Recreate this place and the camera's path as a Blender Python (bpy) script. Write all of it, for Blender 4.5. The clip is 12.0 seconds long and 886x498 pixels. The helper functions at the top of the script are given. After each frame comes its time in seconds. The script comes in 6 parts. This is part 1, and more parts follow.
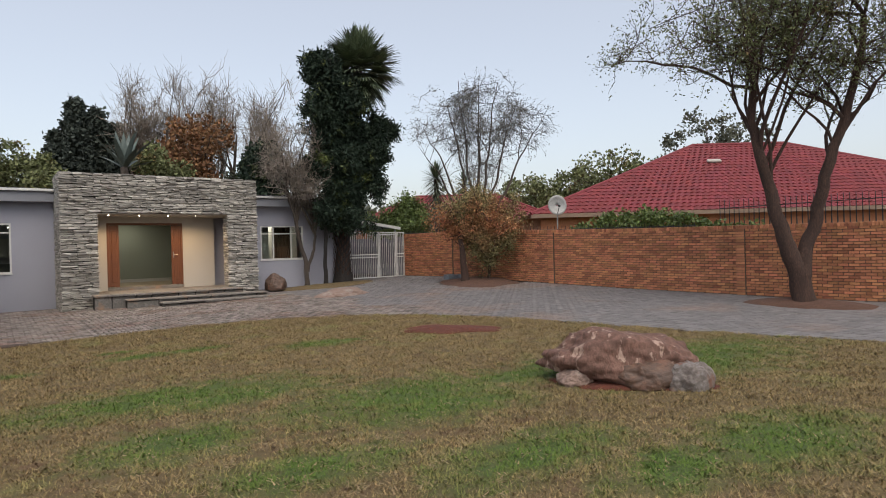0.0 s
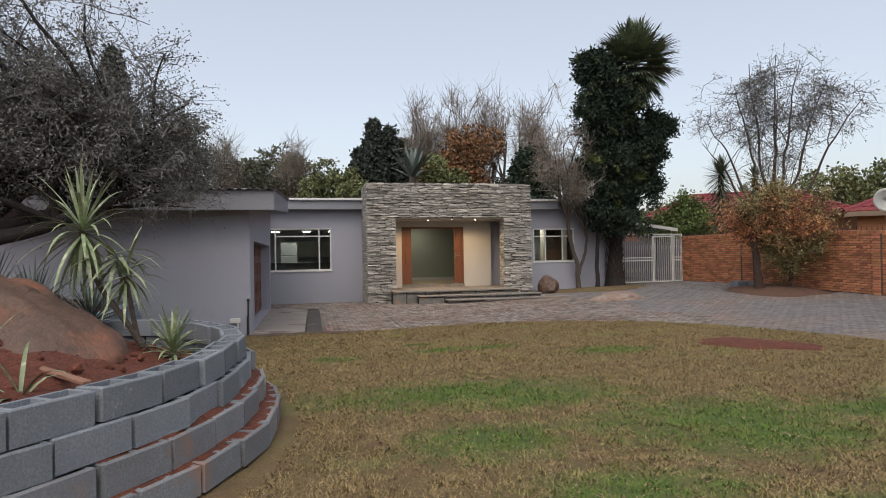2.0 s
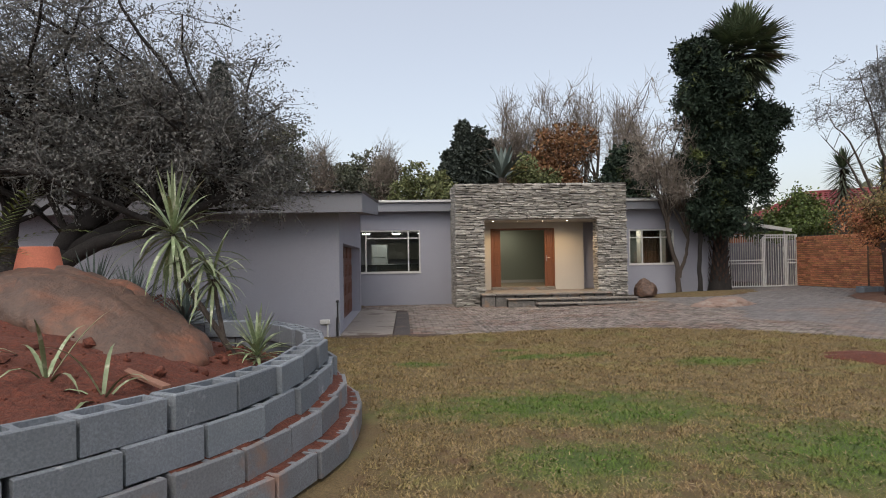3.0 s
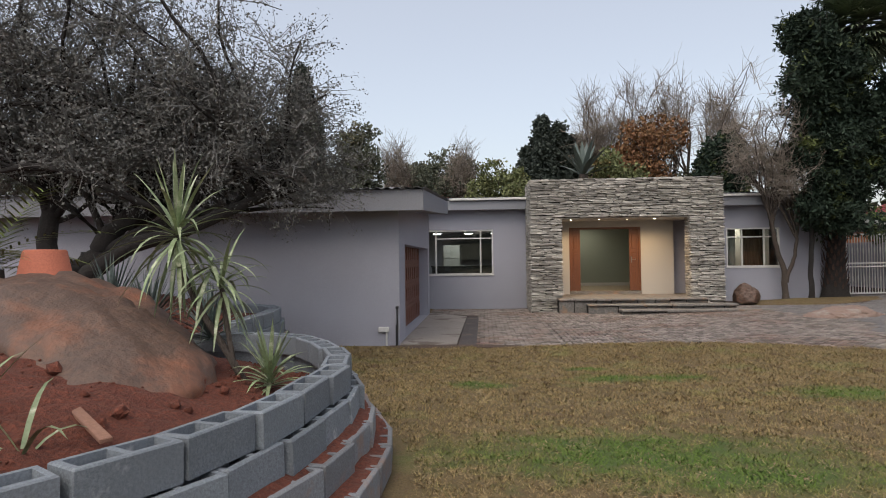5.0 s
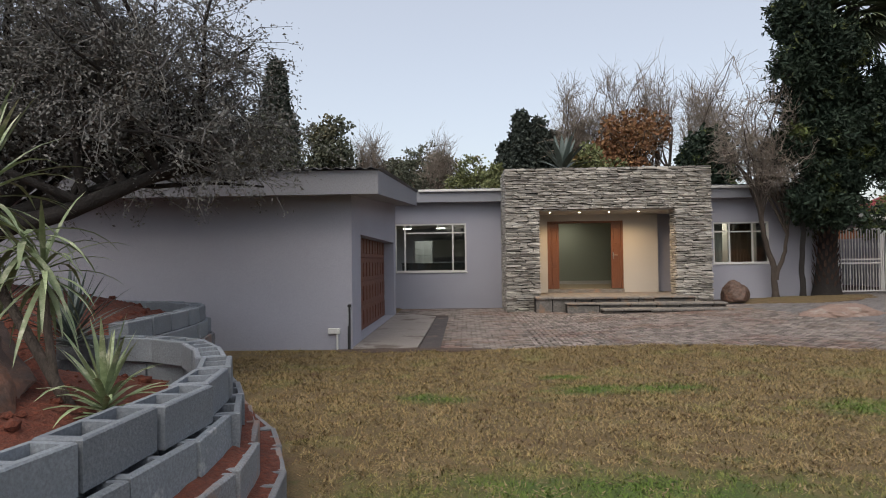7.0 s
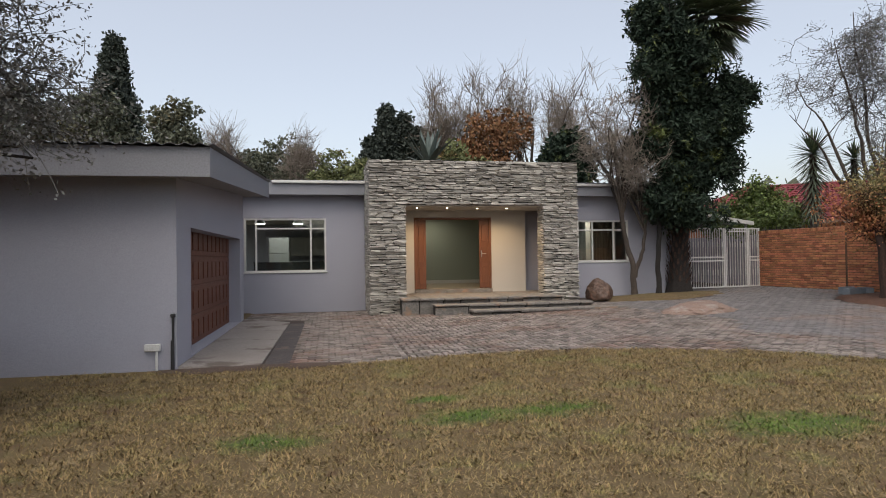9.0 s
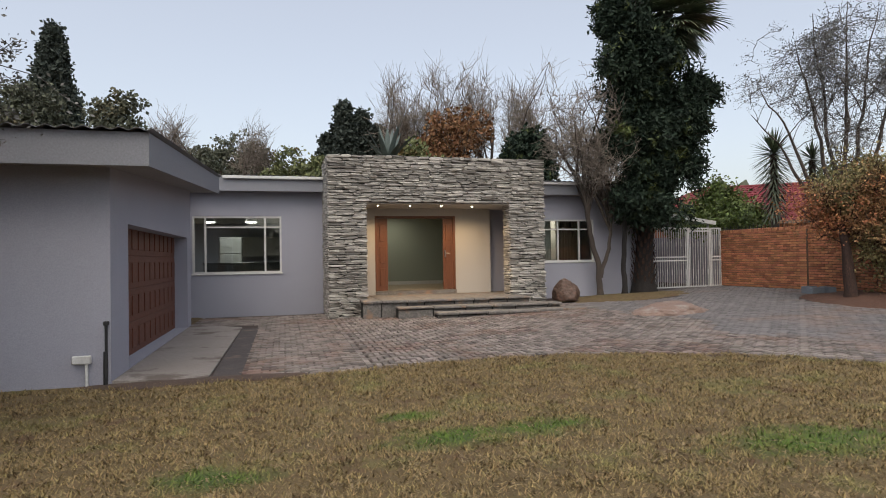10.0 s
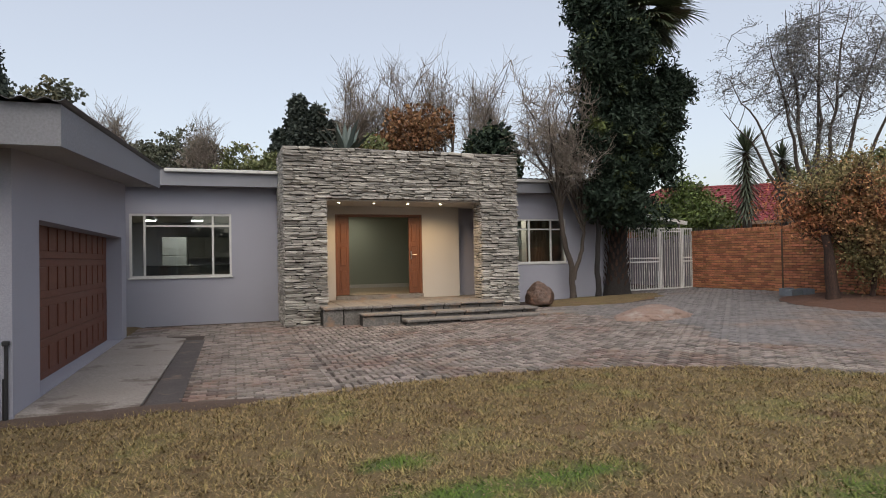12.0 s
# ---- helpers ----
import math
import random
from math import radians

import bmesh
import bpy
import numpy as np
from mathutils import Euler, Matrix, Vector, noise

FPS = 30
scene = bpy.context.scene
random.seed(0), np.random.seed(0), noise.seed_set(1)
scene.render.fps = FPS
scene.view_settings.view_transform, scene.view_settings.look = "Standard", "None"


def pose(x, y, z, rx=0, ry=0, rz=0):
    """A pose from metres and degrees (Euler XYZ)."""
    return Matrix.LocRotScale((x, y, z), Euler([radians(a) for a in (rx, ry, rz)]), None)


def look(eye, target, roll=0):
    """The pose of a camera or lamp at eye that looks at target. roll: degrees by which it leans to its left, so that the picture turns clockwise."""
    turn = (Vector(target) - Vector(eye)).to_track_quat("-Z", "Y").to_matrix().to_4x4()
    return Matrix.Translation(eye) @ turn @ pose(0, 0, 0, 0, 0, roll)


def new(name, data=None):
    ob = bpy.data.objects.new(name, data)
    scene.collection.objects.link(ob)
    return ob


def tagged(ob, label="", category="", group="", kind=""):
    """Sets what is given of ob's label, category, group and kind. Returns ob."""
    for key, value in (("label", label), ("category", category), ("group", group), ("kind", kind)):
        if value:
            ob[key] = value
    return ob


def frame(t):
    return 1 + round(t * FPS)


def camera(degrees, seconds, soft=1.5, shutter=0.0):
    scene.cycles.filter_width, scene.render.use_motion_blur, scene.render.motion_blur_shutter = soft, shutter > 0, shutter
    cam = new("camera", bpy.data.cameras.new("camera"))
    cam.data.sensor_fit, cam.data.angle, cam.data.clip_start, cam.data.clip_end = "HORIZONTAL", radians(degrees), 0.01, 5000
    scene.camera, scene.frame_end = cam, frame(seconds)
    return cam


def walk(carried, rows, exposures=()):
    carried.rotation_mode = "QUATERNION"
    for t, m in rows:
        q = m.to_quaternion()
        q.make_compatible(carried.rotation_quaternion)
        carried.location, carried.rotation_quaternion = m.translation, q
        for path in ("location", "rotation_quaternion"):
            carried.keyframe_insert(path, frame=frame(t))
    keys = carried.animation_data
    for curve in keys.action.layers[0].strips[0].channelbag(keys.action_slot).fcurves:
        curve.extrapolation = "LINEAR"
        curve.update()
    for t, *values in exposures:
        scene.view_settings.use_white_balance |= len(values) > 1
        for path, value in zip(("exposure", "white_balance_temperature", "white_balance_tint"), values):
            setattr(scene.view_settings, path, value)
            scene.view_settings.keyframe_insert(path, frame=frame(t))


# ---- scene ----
cam = camera(72.4, 12.0, 1.0)
# seconds, eye, target, roll
ROWS = [
    (0, (0.798, 0.164, 1.603), (1.987, 1.772, 1.601), -1.5),
    (0.5, (0.484, 0.36, 1.63), (1.504, 2.08, 1.632), -1.3),
    (1, (0.372, 0.45, 1.595), (1.192, 2.274, 1.611), -1.2),
    (1.5, (0.405, 0.52, 1.6), (1.022, 2.422, 1.62), -1.1),
    (2, (0.475, 0.55, 1.62), (0.9, 2.504, 1.644), -1.0),
    (2.5, (0.523, 0.7, 1.619), (0.783, 2.683, 1.65), -0.9),
    (3, (0.571, 0.9, 1.628), (0.702, 2.896, 1.663), -0.9),
    (3.5, (0.638, 1.117, 1.655), (0.648, 3.117, 1.694), -0.9),
    (5.5, (0.958, 2.489, 1.684), (0.815, 4.484, 1.721), -0.7),
    (6, (1.056, 2.831, 1.616), (0.907, 4.825, 1.653), -0.7),
    (6.5, (1.148, 3.251, 1.569), (1.004, 5.246, 1.607), -0.7),
    (7, (1.158, 3.618, 1.518), (1.085, 5.616, 1.558), -0.7),
    (9, (1.3, 5.051, 1.514), (1.668, 7.017, 1.544), -0.8),
    (9.5, (1.268, 5.426, 1.511), (1.723, 7.373, 1.538), -0.8),
    (10, (1.273, 5.786, 1.502), (1.78, 7.72, 1.532), -0.9),
    (10.5, (1.283, 6.066, 1.511), (1.829, 7.99, 1.541), -0.9),
    (11, (1.274, 6.363, 1.515), (1.863, 8.275, 1.546), -1.0),
    (11.5, (1.284, 6.665, 1.514), (1.915, 8.562, 1.544), -1.0),
    (12, (1.274, 7.023, 1.524), (1.925, 8.914, 1.555), -1.0),
]
walk(cam, [(t, look(e, g, r)) for t, e, g, r in ROWS])

# ---- sky, sun, exposure ----
scene.view_settings.exposure = 0.48
world = bpy.data.worlds.new("dusk_sky")
scene.world = world
world.use_nodes = True
wn = world.node_tree.nodes
sky = wn.new("ShaderNodeTexSky")
sky.sky_type = "NISHITA"
sky.sun_disc = False
sky.sun_elevation = radians(55)
sky.sun_rotation = radians(197)
sky.air_density, sky.dust_density, sky.ozone_density = 1.0, 3.5, 1.0
wn["Background"].inputs["Strength"].default_value = 0.16
haze = wn.new("ShaderNodeHueSaturation")       # thin high haze pales the evening sky
haze.inputs["Saturation"].default_value = 0.8
tone = wn.new("ShaderNodeMix")
tone.data_type, tone.blend_type = "RGBA", "MULTIPLY"
tone.inputs[0].default_value = 1.0
tone.inputs[7].default_value = (1.0, 1.0, 0.96, 1)
wl = world.node_tree.links.new
wl(sky.outputs["Color"], haze.inputs["Color"])
wl(haze.outputs["Color"], tone.inputs[6])
veil = wn.new("ShaderNodeMix")                   # even veil of thin cloud
veil.data_type = "RGBA"
veil.inputs[0].default_value = 0.32
veil.inputs[7].default_value = (4.35, 4.15, 4.15, 1)
wl(tone.outputs[2], veil.inputs[6])
wl(veil.outputs[2], wn["Background"].inputs["Color"])

sun = new("sun", bpy.data.lights.new("sun", "SUN"))
sun.data.energy = 0.8
sun.data.angle = radians(60)
sun.data.color = (1.0, 0.90, 0.78)
sun.matrix_world = look((-5, -13, 20), (0, 0, 0))

# ---- materials ----


def material(name, base, rough=0.8, dark=None, scale=6.0, fine=60.0, bump=0.3, spots=None, spot_scale=1.5, spot_at=0.55,
             spot_soft=0.15, metal=0.0, vary=0.0, island=0.0, stretch=(1, 1, 1), depth=0.01, spec=0.5):
    """A node material: base to dark by two noises, optional patches, variation per object or per island."""
    m = bpy.data.materials.new(name)
    m.use_nodes = True
    n, link = m.node_tree.nodes, m.node_tree.links.new
    bsdf = n["Principled BSDF"]
    dark = dark or tuple(c * 0.72 for c in base)
    geo = n.new("ShaderNodeNewGeometry")
    mp = n.new("ShaderNodeMapping")
    mp.inputs["Scale"].default_value = stretch
    link(geo.outputs["Position"], mp.inputs["Vector"])

    def nz(sc, detail=6.0):
        t = n.new("ShaderNodeTexNoise")
        t.inputs["Scale"].default_value, t.inputs["Detail"].default_value = sc, detail
        t.inputs["Roughness"].default_value = 0.65
        link(mp.outputs["Vector"], t.inputs["Vector"])
        return t

    def ramp(src, lo, hi):
        r = n.new("ShaderNodeMapRange")
        r.inputs["From Min"].default_value, r.inputs["From Max"].default_value = lo, hi
        link(src, r.inputs["Value"])
        return r.outputs["Result"]

    def mix(fac, a, b, mode="MIX"):
        x = n.new("ShaderNodeMix")
        x.data_type, x.blend_type = "RGBA", mode
        for key, v in ((0, fac), (6, a), (7, b)):
            if isinstance(v, (int, float)):
                x.inputs[key].default_value = v
            elif isinstance(v, tuple):
                x.inputs[key].default_value = (*v, 1)
            else:
                link(v, x.inputs[key])
        return x.outputs[2]

    big, small = nz(scale), nz(fine, 3.0)
    col = mix(ramp(big.outputs["Fac"], 0.3, 0.7), dark, base)
    col = mix(ramp(small.outputs["Fac"], 0.35, 0.75), mix(0.0, tuple(c * 0.8 for c in dark), base), col)
    if spots:
        sp = nz(spot_scale, 5.0)
        col = mix(ramp(sp.outputs["Fac"], spot_at, spot_at + spot_soft), col, spots)
    if vary or island:
        if vary:
            rnd = n.new("ShaderNodeObjectInfo").outputs["Random"]
        else:
            rnd = geo.outputs["Random Per Island"]
        amount = vary or island
        v = n.new("ShaderNodeMapRange")
        v.inputs["To Min"].default_value, v.inputs["To Max"].default_value = 1 - amount, 1 + amount * 0.6
        link(rnd, v.inputs["Value"])
        hsv = n.new("ShaderNodeHueSaturation")
        link(v.outputs["Result"], hsv.inputs["Value"])
        hu = n.new("ShaderNodeMath")
        hu.operation = "MULTIPLY_ADD"
        hu.inputs[1].default_value, hu.inputs[2].default_value = 0.05 * amount, 0.5 - 0.025 * amount
        wob = n.new("ShaderNodeMath")
        wob.operation = "FRACT"
        w2 = n.new("ShaderNodeMath")
        w2.operation = "MULTIPLY"
        w2.inputs[1].default_value = 7.31
        link(rnd, w2.inputs[0])
        link(w2.outputs[0], wob.inputs[0])
        link(wob.outputs[0], hu.inputs[0])
        link(hu.outputs[0], hsv.inputs["Hue"])
        link(col, hsv.inputs["Color"])
        col = hsv.outputs["Color"]
    link(col, bsdf.inputs["Base Color"])
    bsdf.inputs["Roughness"].default_value = rough
    bsdf.inputs["Metallic"].default_value = metal
    bsdf.inputs["Specular IOR Level"].default_value = spec
    if bump:
        b = n.new("ShaderNodeBump")
        b.inputs["Strength"].default_value, b.inputs["Distance"].default_value = bump, depth
        link(small.outputs["Fac"], b.inputs["Height"])
        link(b.outputs["Normal"], bsdf.inputs["Normal"])
    return m


def glow(name, color, strength):
    m = bpy.data.materials.new(name)
    m.use_nodes = True
    b = m.node_tree.nodes["Principled BSDF"]
    b.inputs["Emission Color"].default_value = (*color, 1)
    b.inputs["Emission Strength"].default_value = strength
    return m


def glass_material(name, tint=(0.85, 0.9, 0.88)):
    m = bpy.data.materials.new(name)
    m.use_nodes = True
    n, link = m.node_tree.nodes, m.node_tree.links.new
    out = n["Material Output"]
    tr, gl, fr, mx = (n.new("ShaderNodeBsdfTransparent"), n.new("ShaderNodeBsdfGlossy"), n.new("ShaderNodeFresnel"),
                      n.new("ShaderNodeMixShader"))
    tr.inputs["Color"].default_value = (*tint, 1)
    gl.inputs["Roughness"].default_value = 0.02
    fr.inputs["IOR"].default_value = 1.7
    link(fr.outputs[0], mx.inputs[0])
    link(tr.outputs[0], mx.inputs[1])
    link(gl.outputs[0], mx.inputs[2])
    link(mx.outputs[0], out.inputs["Surface"])
    return m


M = {}
M["plaster"] = material("grey_plaster", (0.41, 0.418, 0.485), 0.9, (0.35, 0.352, 0.408), 0.7, 90, 0.25, depth=0.004)
M["fascia"] = material("grey_fascia_paint", (0.255, 0.26, 0.29), 0.6, (0.225, 0.23, 0.26), 1.0, 40, 0.1)
M["soffit"] = material("soffit_board", (0.40, 0.38, 0.37), 0.8, None, 1.0, 40, 0.1)
M["cream"] = material("cream_plaster", (0.54, 0.515, 0.475), 0.9, (0.49, 0.465, 0.425), 1.2, 90, 0.2, depth=0.004)
M["roofsheet"] = material("corrugated_sheet", (0.20, 0.20, 0.21), 0.5, (0.14, 0.14, 0.15), 2.0, 40, 0.1, metal=0.3)
M["white"] = material("white_metal_paint", (0.72, 0.72, 0.70), 0.5, (0.62, 0.62, 0.60), 3.0, 60, 0.1)
M["wood"] = material("door_wood", (0.26, 0.095, 0.035), 0.45, (0.13, 0.045, 0.018), 5.0, 30, 0.2, stretch=(6, 6, 0.7))
M["garagedoor"] = material("garage_door_wood", (0.20, 0.065, 0.032), 0.55, (0.13, 0.042, 0.022), 3.0, 40, 0.2, stretch=(1, 1, 6))
M["dark"] = material("dark_metal", (0.03, 0.03, 0.032), 0.5, None, 5, 60, 0.1)
M["chrome"] = material("brushed_metal", (0.5, 0.48, 0.44), 0.3, None, 5, 60, 0.05, metal=1.0)
M["concrete"] = material("concrete_slab", (0.37, 0.335, 0.31), 0.9, (0.25, 0.22, 0.20), 1.3, 40, 0.3, spots=(0.12, 0.095, 0.08), spot_scale=1.1, spot_at=0.555, spot_soft=0.08)
M["ramp"] = material("dark_stained_concrete", (0.13, 0.11, 0.105), 0.85, (0.055, 0.047, 0.047), 2.4, 40, 0.6, spots=(0.19, 0.13, 0.10), spot_scale=1.6, spot_at=0.56)
M["ledge"] = material("ledge_stone", (0.61, 0.58, 0.53), 0.85, (0.37, 0.348, 0.31), 7.0, 45, 0.6, island=0.40, stretch=(1, 1, 2), spots=(0.36, 0.27, 0.18), spot_scale=2.2, spot_at=0.66)
M["ledge_piece"] = material("ledge_stone_piece", (0.61, 0.58, 0.53), 0.85, (0.37, 0.348, 0.31), 7.0, 45, 0.6, vary=0.40, stretch=(1, 1, 2), spots=(0.36, 0.27, 0.18), spot_scale=2.2, spot_at=0.66)
# dark stone joints, and painted shade in the gap below the step slabs
M["mortar"] = material("mortar_and_gap_shade", (0.04, 0.037, 0.033), 0.95, None, 8, 60, 0.4)
M["brick"] = material("face_brick", (0.74, 0.345, 0.175), 0.9, (0.50, 0.205, 0.105), 5.0, 60, 0.4, island=0.4)
M["brick_piece"] = material("face_brick_piece", (0.74, 0.345, 0.175), 0.9, (0.50, 0.205, 0.105), 5.0, 60, 0.4, vary=0.4)
M["brickmortar"] = material("brick_mortar", (0.15, 0.10, 0.075), 0.95, None, 5, 60, 0.3)
M["paver"] = material("paver", (0.38, 0.34, 0.305), 0.85, (0.20, 0.165, 0.145), 2.5, 70, 0.5, island=0.5, spots=(0.175, 0.118, 0.095), spot_scale=0.55, spot_at=0.5, spot_soft=0.12)
M["paver_piece"] = material("paver_piece", (0.38, 0.34, 0.305), 0.85, (0.20, 0.165, 0.145), 2.5, 70, 0.5, vary=0.5, spots=(0.175, 0.118, 0.095), spot_scale=0.55, spot_at=0.5, spot_soft=0.12)
M["paver_far"] = material("grey_paver", (0.225, 0.213, 0.212), 0.8, (0.17, 0.157, 0.153), 1.2, 70, 0.4, island=0.25, spots=(0.20, 0.15, 0.125), spot_scale=0.35, spot_at=0.52)
M["joint"] = material("joint_sand", (0.06, 0.04, 0.032), 0.95, None, 4, 60, 0.3)
M["dirt"] = material("brown_dirt", (0.13, 0.085, 0.06), 0.95, (0.07, 0.045, 0.033), 4, 40, 0.8, depth=0.01)
M["bedsoil"] = material("brown_bed_soil", (0.175, 0.085, 0.052), 0.95, (0.095, 0.048, 0.032), 5, 30, 0.9, depth=0.02)
M["soil"] = material("red_soil", (0.215, 0.056, 0.028), 0.95, (0.10, 0.03, 0.017), 7, 30, 1.0, depth=0.03)
M["block"] = material("concrete_block", (0.275, 0.305, 0.335), 0.9, (0.19, 0.212, 0.24), 3.0, 70, 0.5, vary=0.2, spots=(0.45, 0.46, 0.47), spot_scale=3.3, spot_at=0.63, spot_soft=0.1)
M["blockred"] = material("soil_stained_block", (0.275, 0.30, 0.325), 0.9, (0.20, 0.205, 0.22), 3.0, 70, 0.5, vary=0.2, spots=(0.26, 0.175, 0.14), spot_scale=2.6, spot_at=0.52, spot_soft=0.16)
M["rock"] = material("red_brown_rock", (0.18, 0.098, 0.063), 0.62, (0.095, 0.06, 0.045), 2.6, 14, 1.0, spots=(0.25, 0.095, 0.048), spot_scale=1.3, spot_at=0.52, spot_soft=0.2, depth=0.02)
M["rockpale"] = material("pale_rock", (0.33, 0.22, 0.17), 0.9, (0.24, 0.17, 0.14), 3, 30, 0.8, spots=(0.30, 0.26, 0.23), spot_scale=2.5, depth=0.02)
M["rockscar"] = material("scratched_rock", (0.26, 0.14, 0.105), 0.8, (0.125, 0.065, 0.048), 2.0, 16, 1.0, spots=(0.36, 0.25, 0.20), spot_scale=7.0, spot_at=0.57, spot_soft=0.05, depth=0.02, stretch=(1, 1, 0.5))
M["rockgrey"] = material("lichen_rock", (0.31, 0.30, 0.29), 0.9, (0.16, 0.13, 0.115), 5, 25, 1.0, spots=(0.20, 0.085, 0.05), spot_scale=3.0, spot_at=0.56, depth=0.02)
M["stake"] = material("weathered_stake", (0.36, 0.20, 0.14), 0.85, (0.24, 0.12, 0.08), 3, 40, 0.3, stretch=(1, 6, 6))
M["slate"] = material("slate_step", (0.33, 0.305, 0.275), 0.75, (0.13, 0.12, 0.11), 4.5, 26, 0.9, spots=(0.25, 0.165, 0.11), spot_scale=2.6, spot_at=0.55)
M["terracotta"] = material("terracotta", (0.50, 0.155, 0.085), 0.8, (0.40, 0.12, 0.07), 4, 60, 0.3)
M["redtile"] = material("red_roof_tile", (0.27, 0.036, 0.042), 0.7, (0.18, 0.025, 0.03), 2.0, 30, 0.3, island=0.22)
M["bark"] = material("grey_bark", (0.15, 0.118, 0.095), 0.95, (0.068, 0.054, 0.045), 6, 40, 1.0, stretch=(2, 2, 0.5), depth=0.02)
M["barkdark"] = material("dark_bark", (0.045, 0.038, 0.034), 0.95, (0.022, 0.019, 0.018), 6, 40, 1.0, depth=0.02)
M["barkred"] = material("red_brown_bark", (0.125, 0.066, 0.046), 0.95, (0.045, 0.027, 0.021), 5, 30, 1.0, stretch=(2, 2, 0.5), depth=0.02)
M["twiggrey"] = material("grey_twigs", (0.27, 0.262, 0.25), 0.9, (0.15, 0.145, 0.14), 3, 40, 0.0, island=0.4)
M["twig"] = material("pale_twigs", (0.33, 0.285, 0.24), 0.9, (0.22, 0.185, 0.155), 3, 40, 0.0)
M["leafgrey"] = material("grey_green_leaves", (0.27, 0.265, 0.255), 0.85, (0.17, 0.17, 0.16), 1.2, 9, 0.0, island=0.32, spec=0.15)
# the pale spots paint highlights of the leaf clumps into the colour
M["leafdark"] = material("dark_leaves", (0.050, 0.074, 0.044), 0.65, (0.020, 0.034, 0.024), 1.0, 9, 0.0, spec=0.15, island=0.4, spots=(0.17, 0.20, 0.06), spot_scale=1.2, spot_at=0.57)
M["leafolive"] = material("olive_leaves", (0.25, 0.27, 0.105), 0.75, (0.13, 0.15, 0.06), 1.0, 9, 0.0, island=0.5, spots=(0.28, 0.11, 0.035), spot_scale=0.55, spot_at=0.60)
M["leafgreen"] = material("green_leaves", (0.24, 0.31, 0.07), 0.6, (0.11, 0.16, 0.04), 1.5, 9, 0.0, island=0.5)
M["leaforange"] = material("autumn_leaves", (0.33, 0.165, 0.065), 0.8, (0.20, 0.10, 0.045), 1.0, 9, 0.0, island=0.45)
M["leafbush"] = material("autumn_bush_leaves", (0.38, 0.32, 0.13), 0.8, (0.23, 0.21, 0.09), 0.9, 9, 0.0, island=0.5, spots=(0.42, 0.17, 0.075), spot_scale=0.6, spot_at=0.47)
# next two: aerial haze is put into the colour, paler than the leaves
M["leaffar"] = material("hazed_far_foliage", (0.16, 0.175, 0.115), 0.85, (0.09, 0.10, 0.07), 0.3, 4, 0.0, island=0.45, spots=(0.17, 0.125, 0.045), spot_scale=0.11, spot_at=0.56)
M["conifer"] = material("hazed_conifer_foliage", (0.07, 0.09, 0.072), 0.85, (0.042, 0.056, 0.046), 0.6, 4, 0.0, island=0.4)
M["blade"] = material("variegated_leaf", (0.42, 0.47, 0.30), 0.5, (0.22, 0.29, 0.14), 6, 26, 0.0, island=0.4, spots=(0.58, 0.58, 0.43), spot_scale=9, spot_at=0.55)
M["agave"] = material("blue_grey_leaf", (0.16, 0.20, 0.18), 0.6, (0.09, 0.12, 0.11), 5, 20, 0.0, island=0.3)
M["frond"] = material("palm_frond", (0.22, 0.27, 0.16), 0.45, (0.11, 0.145, 0.085), 2, 20, 0.0, island=0.4)
M["frondgrey"] = material("grey_green_frond", (0.15, 0.18, 0.12), 0.55, (0.08, 0.10, 0.07), 2, 20, 0.0, island=0.35)
M["frondgreen"] = material("cycad_frond", (0.20, 0.24, 0.05), 0.6, (0.10, 0.14, 0.03), 3, 20, 0.0, island=0.3)
M["sage"] = material("sage_wall_paint", (0.36, 0.40, 0.34), 0.85, (0.33, 0.37, 0.31), 1.0, 60, 0.1)
M["tilefloor"] = material("beige_floor_tile", (0.50, 0.43, 0.33), 0.35, (0.44, 0.37, 0.28), 2.0, 40, 0.05)
M["interior"] = material("interior_white_wall", (0.62, 0.61, 0.58), 0.85, None, 1.0, 60, 0.1)
M["blackunit"] = material("black_cabinet", (0.015, 0.015, 0.016), 0.3, None, 3, 40, 0.0)
M["curtain"] = material("brown_curtain", (0.17, 0.10, 0.06), 0.9, None, 3, 40, 0.2)
M["glass"] = glass_material("window_glass")
M["lamp"] = glow("lamp_glow", (1.0, 0.82, 0.6), 30)
M["lampwhite"] = glow("white_lamp_glow", (1.0, 0.95, 0.88), 9)
M["timber"] = material("brown_fascia_board", (0.30, 0.21, 0.15), 0.7, None, 3, 40, 0.1)
M["galv"] = material("galvanised_sheet", (0.45, 0.45, 0.44), 0.5, None, 3, 40, 0.1, metal=0.4)


# green patches of the lawn: x, y, half width, half depth
GREEN = [(2.1, 7.25, 1.3, 0.55), (2.9, 6.75, 0.9, 0.35), (4.2, 5.5, 1.1, 0.6), (1.9, 5.4, 0.55, 0.4), (4.2, 4.9, 0.8, 0.45), (8.1, 4.6, 1.7, 0.7),
         (5.5, 2.3, 0.8, 0.45), (3.9, 3.3, 0.7, 0.35), (2.5, 4.1, 0.6, 0.3), (2.6, 10.6, 0.4, 0.22), (2.4, 11.4, 0.25, 0.15), (3.4, 10.7, 0.4, 0.2),
         (5.2, 9.6, 0.6, 0.3), (5.9, 5.4, 0.9, 0.4), (4.4, 2.5, 0.6, 0.3), (0.75, 10.2, 0.3, 0.2)]


